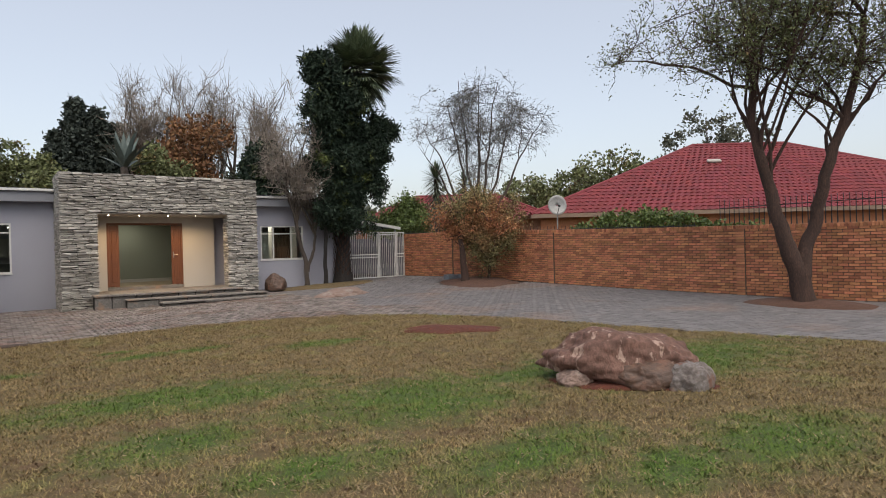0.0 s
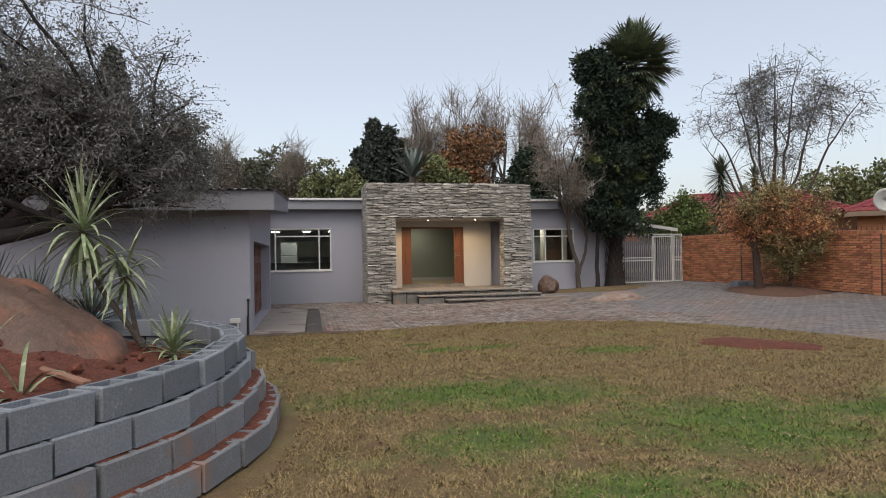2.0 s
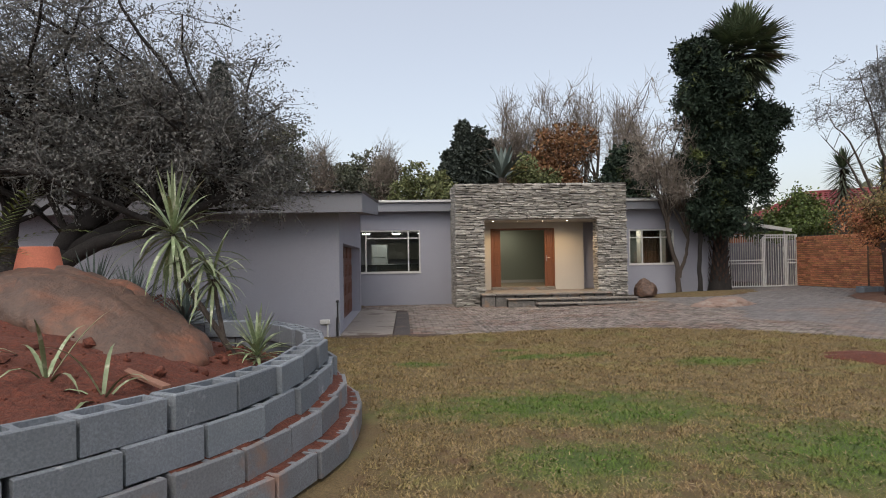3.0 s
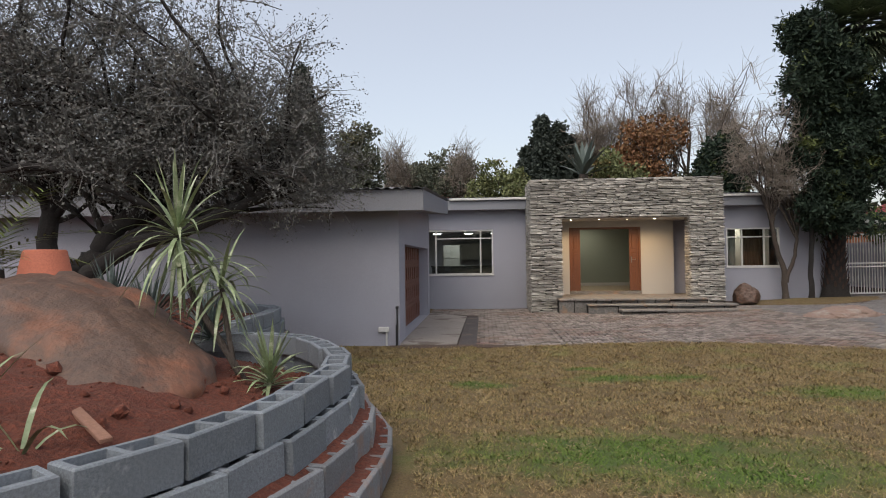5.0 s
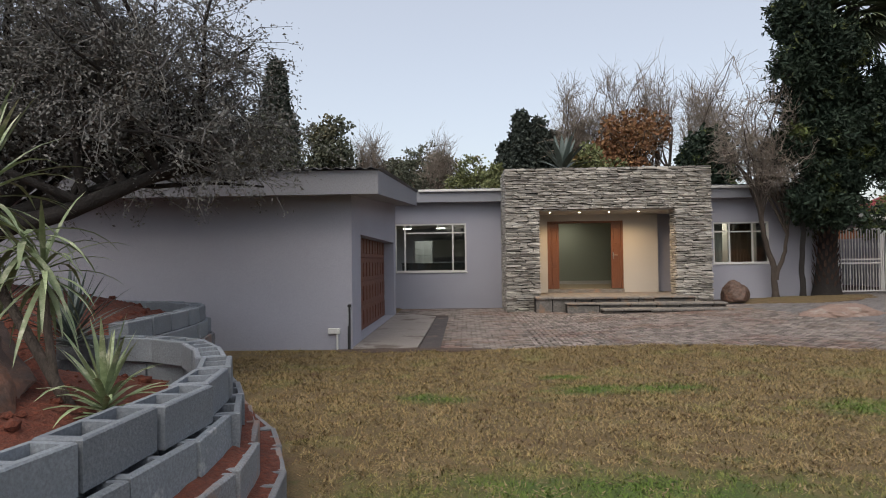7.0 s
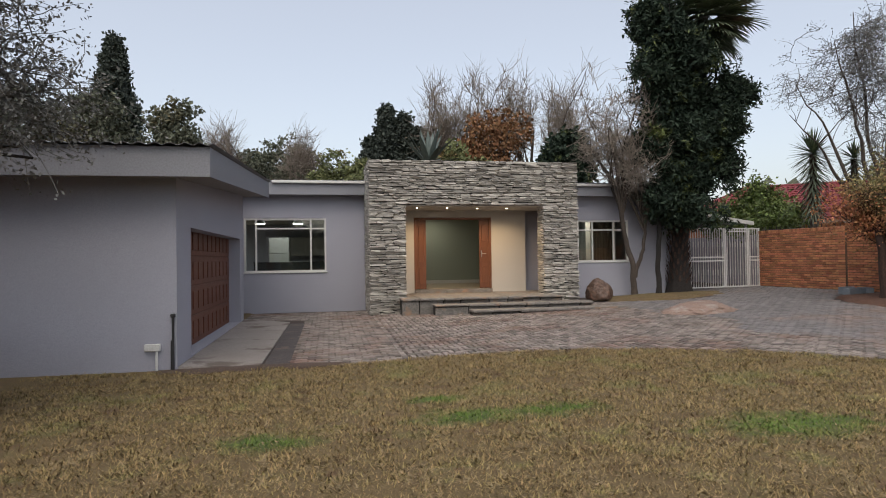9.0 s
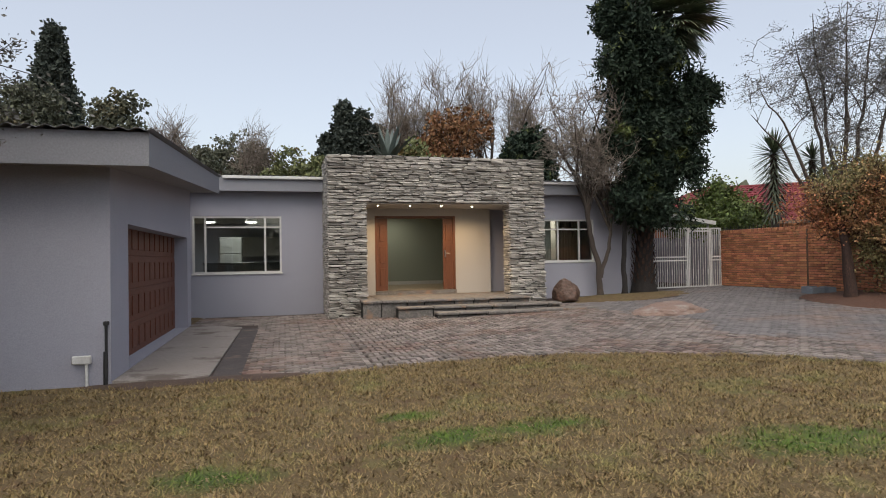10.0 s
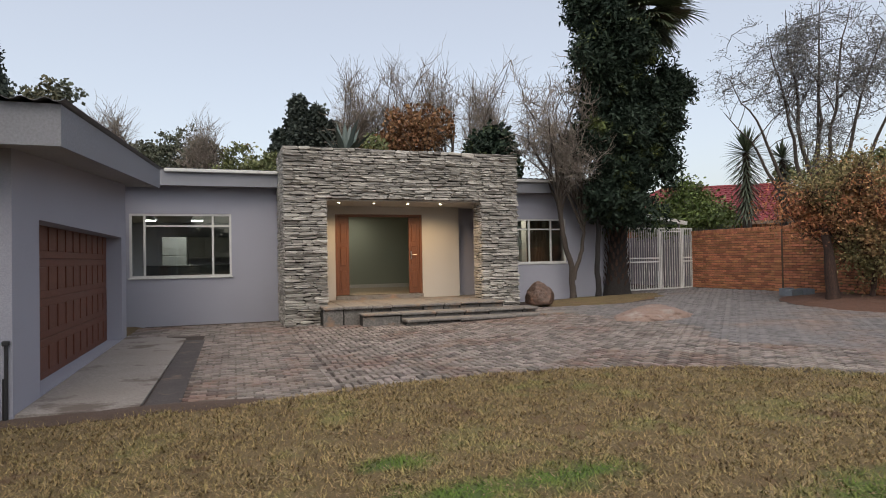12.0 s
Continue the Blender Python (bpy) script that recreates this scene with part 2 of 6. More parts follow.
def lawn_material(name, isl, base, dark, green):
    """Dry mown lawn: straw, thatch and worn earth, with green patches where it is watered."""
    m = material(name, base, 0.95, dark, 4.0, 55, 0.8, island=isl, spots=tuple(0.45 * a + 0.55 * b for a, b in zip(base, green)),
                 spot_scale=1.1, spot_at=0.54, spot_soft=0.16, depth=0.02)
    n, link = m.node_tree.nodes, m.node_tree.links.new
    bsdf = n["Principled BSDF"]
    old = bsdf.inputs["Base Color"].links[0].from_socket
    pos = n.new("ShaderNodeNewGeometry").outputs["Position"]
    best = None
    for x, y, rx, ry in GREEN:
        sc, ln = n.new("ShaderNodeVectorMath"), n.new("ShaderNodeVectorMath")
        sc.operation, ln.operation = "MULTIPLY_ADD", "LENGTH"
        sc.inputs[1].default_value, sc.inputs[2].default_value = (1 / rx, 1 / ry, 0), (-x / rx, -y / ry, 0)
        link(pos, sc.inputs[0])
        link(sc.outputs["Vector"], ln.inputs[0])
        if best is None:
            best = ln.outputs["Value"]
        else:
            mn = n.new("ShaderNodeMath")
            mn.operation = "MINIMUM"
            link(best, mn.inputs[0])
            link(ln.outputs["Value"], mn.inputs[1])
            best = mn.outputs[0]

    def blend(fac_socket, lo, hi, under, colour, rough_scale, wide):
        nz = n.new("ShaderNodeTexNoise")
        nz.inputs["Scale"].default_value, nz.inputs["Detail"].default_value, nz.inputs["Roughness"].default_value = rough_scale, 7.0, 0.7
        link(pos, nz.inputs["Vector"])
        src = nz.outputs["Fac"]
        if fac_socket is not None:
            ad = n.new("ShaderNodeMath")
            ad.operation = "MULTIPLY_ADD"
            ad.inputs[1].default_value = wide
            link(src, ad.inputs[0])
            link(fac_socket, ad.inputs[2])
            src = ad.outputs[0]
        mr = n.new("ShaderNodeMapRange")
        mr.inputs["From Min"].default_value, mr.inputs["From Max"].default_value = lo, hi
        link(src, mr.inputs["Value"])
        mx = n.new("ShaderNodeMix")
        mx.data_type = "RGBA"
        link(mr.outputs["Result"], mx.inputs[0])
        link(under, mx.inputs[6])
        mx.inputs[7].default_value = (*colour, 1)
        return mx.outputs[2]

    col = blend(None, 0.56, 0.66, old, (0.13, 0.08, 0.042), 2.6, 0.0)
    col = blend(best, 3.35, 2.1, col, green, 4.0, 3.4)
    link(col, bsdf.inputs["Base Color"])
    return m


M["lawn"] = lawn_material("dry_lawn", 0.0, (0.235, 0.165, 0.07), (0.12, 0.083, 0.036), (0.06, 0.092, 0.018))
M["grass"] = lawn_material("grass_blades", 0.6, (0.44, 0.335, 0.155), (0.27, 0.195, 0.085), (0.105, 0.168, 0.028))
M["straw"] = material("dry_straw", (0.40, 0.32, 0.18), 0.9, (0.27, 0.20, 0.105), 3, 40, 0.0, island=0.4)

# ---- mesh helpers ----
rng = random.Random(7)
nrg = np.random.default_rng(11)


def obj(name, verts, faces, mat, parent=None, smooth=False):
    me = bpy.data.meshes.new(name)
    me.from_pydata([tuple(v) for v in verts], [], [tuple(f) for f in faces])
    me.materials.append(mat)
    if smooth:
        me.shade_smooth()
    ob = new(name, me)
    ob.parent = parent
    return ob


def part(name, bm, mat, parent=None, label="", smooth=False):
    me = bpy.data.meshes.new(name)
    bm.to_mesh(me)
    bm.free()
    me.materials.append(mat)
    if smooth:
        me.shade_smooth()
    ob = new(name, me)
    ob.parent = parent
    if label:
        ob["label"] = label
    return ob


def boxes(*specs, bevel=0.0):
    """A bmesh of boxes, each (x0, y0, z0, x1, y1, z1)."""
    bm = bmesh.new()
    for x0, y0, z0, x1, y1, z1 in specs:
        r = bmesh.ops.create_cube(bm, size=1)
        for v in r["verts"]:
            v.co = ((x0 + x1) / 2 + v.co.x * (x1 - x0), (y0 + y1) / 2 + v.co.y * (y1 - y0), (z0 + z1) / 2 + v.co.z * (z1 - z0))
    if bevel:
        bmesh.ops.bevel(bm, geom=bm.edges[:], offset=bevel, segments=1, affect="EDGES")
    return bm


def moved(bm, m):
    bm.transform(m)
    return bm


def cyl(p, q, r0, r1=None, sides=10):
    p, q = Vector(p), Vector(q)
    bm = bmesh.new()
    bmesh.ops.create_cone(bm, cap_ends=True, segments=sides, radius1=r0, radius2=r0 if r1 is None else r1, depth=(q - p).length)
    bm.transform(Matrix.Translation((p + q) / 2) @ (q - p).to_track_quat("Z", "Y").to_matrix().to_4x4())
    return bm


def empty(name, at=(0, 0, 0)):
    e = new(name)
    e.location = at
    return e


def clamp(v, lo=0.0, hi=1.0):
    return min(hi, max(lo, v))


def gz(x, y):
    """Height of the ground."""
    return 0.4 * clamp((x - 2) / 14) * clamp((y - 6) / 14) + 0.15 * (1 - clamp(y / 12))


def wall_with_holes(name, axis, at, thick, lo, hi, z0, z1, holes, mat):
    """A wall along x (axis 'x', outer face at y = at) or along y, with openings (a0, a1, z0, z1)."""
    cuts = sorted({lo, hi, *[h[0] for h in holes], *[h[1] for h in holes]})
    spec = []
    for a0, a1 in zip(cuts[:-1], cuts[1:]):
        hs = sorted([h for h in holes if h[0] <= a0 + 1e-6 and h[1] >= a1 - 1e-6], key=lambda h: h[2])
        z = z0
        for h in hs:
            if h[2] > z:
                spec.append((a0, a1, z, h[2]))
            z = h[3]
        if z < z1:
            spec.append((a0, a1, z, z1))
    if axis == "x":
        bm = boxes(*[(a0, at, b0, a1, at + thick, b1) for a0, a1, b0, b1 in spec])
    else:
        bm = boxes(*[(at, a0, b0, at + thick, a1, b1) for a0, a1, b0, b1 in spec])
    bmesh.ops.remove_doubles(bm, verts=bm.verts[:], dist=0.0005)
    ob = part(name, bm, mat)
    return tagged(ob, kind="structure")


# ---- ground ----
LAWN_EDGE = [(-0.8, 13.85), (1.2, 13.85), (2.5, 14.15), (4.0, 14.15), (5.4, 14.0), (6.9, 13.35), (8.0, 12.6), (8.8, 11.7), (9.6, 9.7),
             (10.2, 7.3), (10.6, 5.3), (10.95, 3.4), (11.2, 0.0), (11.3, -9.0)]


def on_paving(x, y):
    """True where the yard is paved."""
    if x > 17.6 or y > 30 or y < -9 or x < -0.8:
        return False
    if x <= 8.0:
        for (xa, ya), (xb, yb) in zip(LAWN_EDGE[:-1], LAWN_EDGE[1:]):
            if xa <= x <= xb:
                return y > ya + (yb - ya) * (x - xa) / max(xb - xa, 1e-6)
        return False
    if y > 12.6:
        return True
    for (xa, ya), (xb, yb) in zip(LAWN_EDGE[6:-1], LAWN_EDGE[7:]):
        if yb <= y <= ya:
            return x > xa + (xb - xa) * (y - ya) / (yb - ya)
    return False


def grid_axis(lo, hi, step, far):
    a = list(np.arange(lo, hi + 1e-6, step))
    d, lo_out, hi_out = step * 2, [], []
    v = 0.0
    while v < far:
        v += d
        d *= 1.6
        lo_out.append(lo - v)
        hi_out.append(hi + v)
    return sorted(lo_out) + a + hi_out


def bump_noise(x, y):
    return 0.022 * noise.noise((x * 1.3, y * 1.3, 0)) + 0.016 * noise.noise((x * 4.1, y * 4.1, 3))


gx, gy = grid_axis(-12, 18, 0.25, 900), grid_axis(-8, 26, 0.25, 900)
gv = []
for yy in gy:
    for xx in gx:
        near = -1 < xx < 12 and -2 < yy < 14.5
        gv.append((xx, yy, gz(xx, yy) + (-0.06 if on_paving(xx, yy) else (bump_noise(xx, yy) if near else 0.0))))
nx = len(gx)
gf = [(j * nx + i, j * nx + i + 1, (j + 1) * nx + i + 1, (j + 1) * nx + i) for j in range(len(gy) - 1) for i in range(nx - 1)]
tagged(obj("ground", gv, gf, M["lawn"], smooth=True), kind="structure")

# ---- house: front walls, roof, rooms ----
YW, YD = 23.3, 23.0
WIN_L, WIN_R = (-1.13, 1.2, 1.17, 2.74), (9.1, 10.86, 1.33, 2.66)
DOOR = (3.78, 6.17, 0.58, 2.74)
wall_with_holes("wall_front_kitchen", "x", YW, 0.23, -4.0, 3.0, -0.1, 3.6, [WIN_L], M["plaster"])
wall_with_holes("wall_front_lounge", "x", YW, 0.23, 7.25, 12.43, -0.1, 3.6, [WIN_R], M["plaster"])
wall_with_holes("wall_entrance", "x", YD, 0.22, 3.0, 7.25, -0.1, 3.6, [DOOR], M["cream"])
wall_with_holes("wall_house_east", "y", 12.20, 0.23, YW + 0.23, 33.0, -0.1, 3.6, [], M["plaster"])
wall_with_holes("wall_house_back", "x", 32.8, 0.23, -4.0, 12.2, -0.1, 3.6, [], M["plaster"])
tagged(part("floor", boxes((-4, YW + 0.23, 0.42, 12.2, 32.8, 0.56)), M["tilefloor"]), kind="structure")
tagged(part("ceiling", boxes((-4, YW + 0.23, 3.1, 12.2, 32.8, 3.2)), M["interior"]), kind="structure")
wall_with_holes("wall_hall", "x", 27.6, 0.12, 1.9, 12.2, 0.56, 3.1, [], M["sage"])
wall_with_holes("wall_hall_west", "y", 1.9, 0.12, YW + 0.23, 27.6, 0.56, 3.1, [], M["interior"])
wall_with_holes("wall_hall_east", "y", 7.6, 0.12, YW + 0.23, 27.6, 0.56, 3.1, [], M["sage"])
tagged(part("baseboard", boxes((2.02, 27.57, 0.56, 7.6, 27.598, 0.68)), M["white"]), kind="structure")


def roof_sheet(name, x0, x1, y0, y1, z0, z1, pitch=0.19, amp=0.035):
    """Corrugated sheet whose ribs run along y, from z0 at y0 to z1 at y1."""
    vs, fs = [], []
    n = int((x1 - x0) / pitch * 6)
    for i in range(n + 1):
        x = x0 + (x1 - x0) * i / n
        h = amp * (0.5 + 0.5 * math.cos(2 * math.pi * (x - x0) / pitch))
        vs += [(x, y0, z0 + h), (x, y1, z1 + h), (x, y1, z1 + h - 0.006), (x, y0, z0 + h - 0.006)]
    for i in range(n):
        a, b = i * 4, i * 4 + 4
        fs += [(a, b, b + 1, a + 1), (a + 3, a + 2, b + 2, b + 3), (a, a + 3, b + 3, b)]
    return obj(name, vs, fs, M["roofsheet"])


def fascia_run(name, pts, h, thick, mat):
    """A fascia board along points (x, y, z of its top)."""
    bm = bmesh.new()
    for (xa, ya, za), (xb, yb, zb) in zip(pts[:-1], pts[1:]):
        d = Vector((xb - xa, yb - ya, 0)).normalized()
        nn = Vector((d.y, -d.x, 0)) * thick
        if (xa, ya, za) != pts[0]:
            xa, ya = xa + d.x * thick, ya + d.y * thick      # butt against the board before
        c = []
        for x, y, z in ((xa, ya, za), (xb, yb, zb)):
            for off in (Vector((0, 0, 0)), nn):
                c += [bm.verts.new((x - off.x, y - off.y, z)), bm.verts.new((x - off.x, y - off.y, z - h))]
        for f in ((0, 1, 5, 4), (2, 6, 7, 3), (0, 4, 6, 2), (1, 3, 7, 5), (0, 2, 3, 1), (4, 5, 7, 6)):
            bm.faces.new([c[i] for i in f])
    bmesh.ops.recalc_face_normals(bm, faces=bm.faces[:])
    return part(name, bm, mat)


roof_sheet("roof_house", -4.2, 12.75, 22.86, 33.3, 3.80, 4.02)["kind"] = "structure"
tagged(part("roof_soffit_house", boxes((-4.0, 22.96, 3.42, 12.7, YW, 3.45))  , M["soffit"]), kind="structure")
f = fascia_run("fascia_house", [(-4.1, 22.9, 3.80), (12.72, 22.9, 3.80), (12.72, 33.2, 3.96)], 0.40, 0.03, M["fascia"])
tagged(f, kind="structure")
g = part("gutter", boxes((-0.3, 22.80, 3.72, 2.33, 22.895, 3.80), (8.33, 22.80, 3.70, 12.74, 22.895, 3.78), bevel=0.012), M["white"])
tagged(g, kind="structure")

wall_with_holes("wall_yard_east", "y", 16.25, 0.2, 24.0, 30.0, -0.1, 2.2, [], M["plaster"])

# ---- garage ----
GX, GY0, GY1 = -0.81, 14.07, 20.7
wall_with_holes("wall_garage_east", "y", GX - 0.3, 0.3, GY0, GY1, -0.1, 3.15, [(14.96, 20.2, 0.06, 2.04)], M["plaster"])
wall_with_holes("wall_garage_south", "x", GY0, 0.23, -11.0, GX - 0.3, -0.1, 2.75, [(-7.95, -7.2, 0.3, 1.75)], M["plaster"])
wall_with_holes("wall_garage_north", "x", GY1 - 0.23, 0.23, -11.0, GX - 0.3, -0.1, 3.1, [], M["plaster"])
wall_with_holes("wall_garage_west", "y", -11.2, 0.2, GY0, GY1, -0.1, 3.1, [], M["plaster"])
wall_with_holes("wall_link", "y", -1.6, 0.2, GY1, YW, -0.1, 3.4, [], M["plaster"])
roof_sheet("roof_garage", -11.4, -0.22, 13.52, 21.7, 3.06, 3.60)["kind"] = "structure"
tagged(fascia_run("fascia_garage", [(-11.4, 13.6, 3.05), (-0.27, 13.6, 3.05), (-0.27, 21.65, 3.58)], 0.40, 0.03, M["fascia"]), kind="structure")
sv = [(-11.4, 13.63, 2.66), (-0.30, 13.63, 2.66), (-0.30, 21.6, 3.19), (-11.4, 21.6, 3.19)]
bm = bmesh.new()
vb = [bm.verts.new(v) for v in sv] + [bm.verts.new((x, y, z + 0.03)) for x, y, z in sv]
for fc in ((3, 2, 1, 0), (4, 5, 6, 7), (0, 1, 5, 4), (1, 2, 6, 5), (2, 3, 7, 6), (3, 0, 4, 7)):
    bm.faces.new([vb[i] for i in fc])
tagged(part("soffit_garage", bm, M["soffit"]), kind="structure")
tagged(part("floor_garage", boxes((-11, GY0 + 0.23, -0.05, GX - 0.31, GY1 - 0.23, 0.02)), M["concrete"]), kind="structure")


def garage_door():
    e = empty("garage_door", (-1.09, 14.9, 0.05))
    tagged(e, "closed reddish-brown panelled sectional double garage door", "garage door")
    part("door_leaf", boxes((-0.05, 0.0, 0.0, -0.004, 5.42, 2.1)), M["garagedoor"], e)
    rows, cols = 4, 12
    for r in range(rows):
        bm = boxes((-0.004, 0.02, r * 0.52 + 0.006, 0.016, 5.40, r * 0.52 + 0.514), bevel=0.006)
        sec = part("section", bm, M["garagedoor"], e)
        for c in range(cols):
            y0 = 0.12 + c * 0.435
            bm = boxes((0.016, y0, r * 0.52 + 0.10, 0.030, y0 + 0.33, r * 0.52 + 0.42), bevel=0.012)
            part("panel", bm, M["garagedoor"], sec)
    part("track", boxes((0.0, 5.405, 0.0, 0.05, 5.45, 2.02)), M["dark"], e)


garage_door()

# concrete apron and dark drain ramp
bm = bmesh.new()
ap = [(-0.805, 14.1, 0.045), (0.30, 14.05, 0.008), (0.34, 20.1, 0.02), (-0.805, 20.85, 0.055)]
vt = [bm.verts.new(p) for p in ap]
vl = [bm.verts.new((x, y, -0.08)) for x, y, z in ap]
bm.faces.new(vt)
for i in range(4):
    bm.faces.new((vt[i], vl[i], vl[(i + 1) % 4], vt[(i + 1) % 4]))
bmesh.ops.recalc_face_normals(bm, faces=bm.faces[:])
tagged(part("apron", bm, M["concrete"]), "stained grey concrete apron before the garage door", kind="structure")
tagged(part("apron_sill", boxes((-1.09, 14.96, -0.05, -0.812, 20.2, 0.058)), M["concrete"]), kind="structure")
tagged(part("drain_strip", boxes((0.342, 14.1, -0.08, 0.70, 19.9, 0.004)), M["ramp"]), "dark stained strip along the concrete apron", kind="structure")


# ---- windows ----
def window(name, x0, x1, z0, z1, y, mullions, transom, parts_label):
    e = empty(name, ((x0 + x1) / 2, y, z0))
    tagged(e, parts_label, "window", kind="structure")
    cx = (x0 + x1) / 2
    w, h, t = x1 - x0, z1 - z0, 0.05
    X = [-w / 2] + [m - cx for m in mullions] + [w / 2]
    part("window_frame", boxes((-w / 2, 0, 0, w / 2, 0.06, t), (-w / 2, 0, h - t, w / 2, 0.06, h), (-w / 2, 0, t, -w / 2 + t, 0.06, h - t),
                               (w / 2 - t, 0, t, w / 2, 0.06, h - t)), M["white"], e)
    for m in X[1:-1]:
        part("mullion", boxes((m - 0.025, 0.002, t, m + 0.025, 0.058, h - t)), M["white"], e)
    for i, (a, b) in enumerate(zip(X[:-1], X[1:])):
        if transom and i >= transom[1]:
            part("transom", boxes((a + 0.026, 0.004, transom[0] - 0.02, b - 0.026, 0.056, transom[0] + 0.02)), M["white"], e)
        pane = part("pane", boxes((a + 0.02, 0.028, t - 0.01, b - 0.02, 0.032, h - t + 0.01)), M["glass"], e)
        pane.visible_shadow = False
    part("window_sill", boxes((-w / 2 - 0.03, -0.05, -0.035, w / 2 + 0.03, 0.06, 0.0), bevel=0.008), M["white"], e)


window("window_1", *WIN_L[:2], WIN_L[2], WIN_L[3], YW + 0.02, (-0.80, 0.76), (1.27, 1), "white steel window with a narrow pane beside a wide one")
window("window_2", *WIN_R[:2], WIN_R[2], WIN_R[3], YW + 0.02, (9.62, 10.35), (1.02, 0), "white steel lounge window")

# ---- porch: stone-clad portal ----
PX0, PX1, OX0, OX1, PY, PZ, OZ = 2.36, 8.28, 3.33, 7.27, 21.40, 4.20, 2.98
portal = empty("entrance_portal", (0, 0, 0))
tagged(portal, "tall entrance portal clad in stacked grey-beige ledge stone", "portal")
part("core", boxes((PX0, PY, -0.1, OX0, YW, OZ), (OX1, PY, -0.1, PX1, PY + 0.45, OZ), (PX0, PY, OZ, PX1, YW, PZ)), M["mortar"], portal)
tagged(part("porch_ceiling", boxes((OX0 + 0.002, PY + 0.05, OZ - 0.03, OX1 - 0.002, YD, OZ - 0.002),
                                   (OX1 + 0.002, PY + 0.452, OZ - 0.03, 7.81, YW - 0.002, OZ - 0.002)), M["cream"]), kind="structure")
tagged(part("wall_porch_east", boxes((7.81, PY + 0.452, -0.1, PX1, YW - 0.002, OZ - 0.002)), M["plaster"]), kind="structure")
tagged(part("floor_porch_corner", boxes((7.3, PY + 0.46, 0.0, 7.808, YW - 0.003, 0.462)), M["slate"]), kind="structure")


# ---- pieces: many alike bodies, the nearest as objects, the rest joined ----
def chamfer_block(jit, seed):
    """Unit block, x y z in 0..1 about the centre, with a chamfered, uneven outer rim towards -y."""
    r = random.Random(seed)
    c = [(-0.5, 0.5, -0.5), (0.5, 0.5, -0.5), (0.5, 0.5, 0.5), (-0.5, 0.5, 0.5)]
    mid = [(-0.5, -0.22, -0.5), (0.5, -0.22, -0.5), (0.5, -0.22, 0.5), (-0.5, -0.22, 0.5)]
    out = []
    for x, y, z in c:
        out.append((x * (0.94 - 0.1 * r.random() * jit), -0.5 + 0.25 * jit * (r.random() - 0.3), z * (0.86 - 0.3 * r.random() * jit)))
    vs = c + [(x + 0.02 * jit * (r.random() - 0.5), y, z * (1 - 0.12 * jit * r.random())) for x, y, z in mid] + out
    fs = [(0, 1, 5, 4), (1, 2, 6, 5), (2, 3, 7, 6), (3, 0, 4, 7), (4, 5, 9, 8), (5, 6, 10, 9), (6, 7, 11, 10), (7, 4, 8, 11), (8, 9, 10, 11)]
    return vs, [tuple(reversed(f)) for f in fs]


def split_stone(seed):
    """Unit ledge stone with blunt, tapered ends and an uneven split face towards -y."""
    r = random.Random(seed)
    a, b = [r.uniform(0.16, 0.42) for _ in range(2)], [r.uniform(0.16, 0.42) for _ in range(2)]
    q = [r.uniform(0.26, 0.42) for _ in range(4)]
    rim = [(-0.5, -a[0]), (-q[0], -0.5), (q[1], -r.uniform(0.4, 0.5)), (0.5, -b[0]), (0.5, b[1]), (q[2], 0.5), (-q[3], r.uniform(0.4, 0.5)), (-0.5, a[1])]
    vs = [(x, 0.5, z) for x, z in rim] + [(x * 0.99, -0.15, z) for x, z in rim]
    vs += [(x * r.uniform(0.86, 0.95), -0.5 + r.uniform(-0.05, 0.22), z * r.uniform(0.55, 0.85)) for x, z in rim]
    fs = []
    for k in (0, 8):
        for i in range(8):
            j = (i + 1) % 8
            fs.append((k + j, k + i, k + 8 + i, k + 8 + j))
    fs += [(16, 23, 22, 17), (17, 22, 21, 18), (18, 21, 20, 19)]
    return vs, [tuple(reversed(f)) for f in fs]


def mesh_of(name, vs, fs, mat):
    me = bpy.data.meshes.new(name)
    me.from_pydata(vs, [], fs)
    me.materials.append(mat)
    return me


def lay_pieces(name, rest, parent, templates, poses, mat_piece, mat_rest, limit=300):
    """poses: (matrix, template number), nearest first."""
    meshes = [mesh_of(name, vs, fs, mat_piece) for vs, fs in templates]
    for m, k in poses[:limit]:
        o = new(name, meshes[k])
        o.parent = parent
        o.matrix_basis = m
    tv = [np.array([(*v, 1.0) for v in vs]) for vs, fs in templates]
    V, Fc, n = [], [], 0
    for m, k in poses[limit:]:
        V.append((tv[k] @ np.array(m).T)[:, :3])
        Fc += [tuple(i + n for i in f) for f in templates[k][1]]
        n += len(tv[k])
    if V:
        o = obj(rest, np.concatenate(V), Fc, mat_rest, parent)
        tagged(o, kind="stuff")


def srt(x, y, z, sx, sy, sz, rz=0.0, ry=0.0, rx=0.0):
    return Matrix.LocRotScale((x, y, z), Euler((rx, ry, rz)), (sx, sy, sz))


# ledge stones of the portal
def ledge_courses(a0, a1, z0, z1, r):
    """Rows of stones on a face: (a centre, z centre, length, height)."""
    z = z0
    while z < z1 - 0.01:
        h = min(r.choice((0.045, 0.052, 0.058, 0.066, 0.075, 0.088)), z1 - z)
        a = a0 - r.random() * 0.03
        while a < a1 - 0.02:
            ln = min(r.uniform(0.12, 0.48), a1 + 0.025 - a)
            if a1 - (a + ln) < 0.1:
                ln = a1 + r.uniform(0.0, 0.025) - a
            if h > 0.08 and r.random() < 0.45:
                yield a + ln / 2, z + h * 0.27, ln, h * 0.54
                yield a + ln / 2, z + h * 0.77, ln, h * 0.46
            else:
                yield a + ln / 2, z + h / 2, ln, h
            a += ln
        z += h


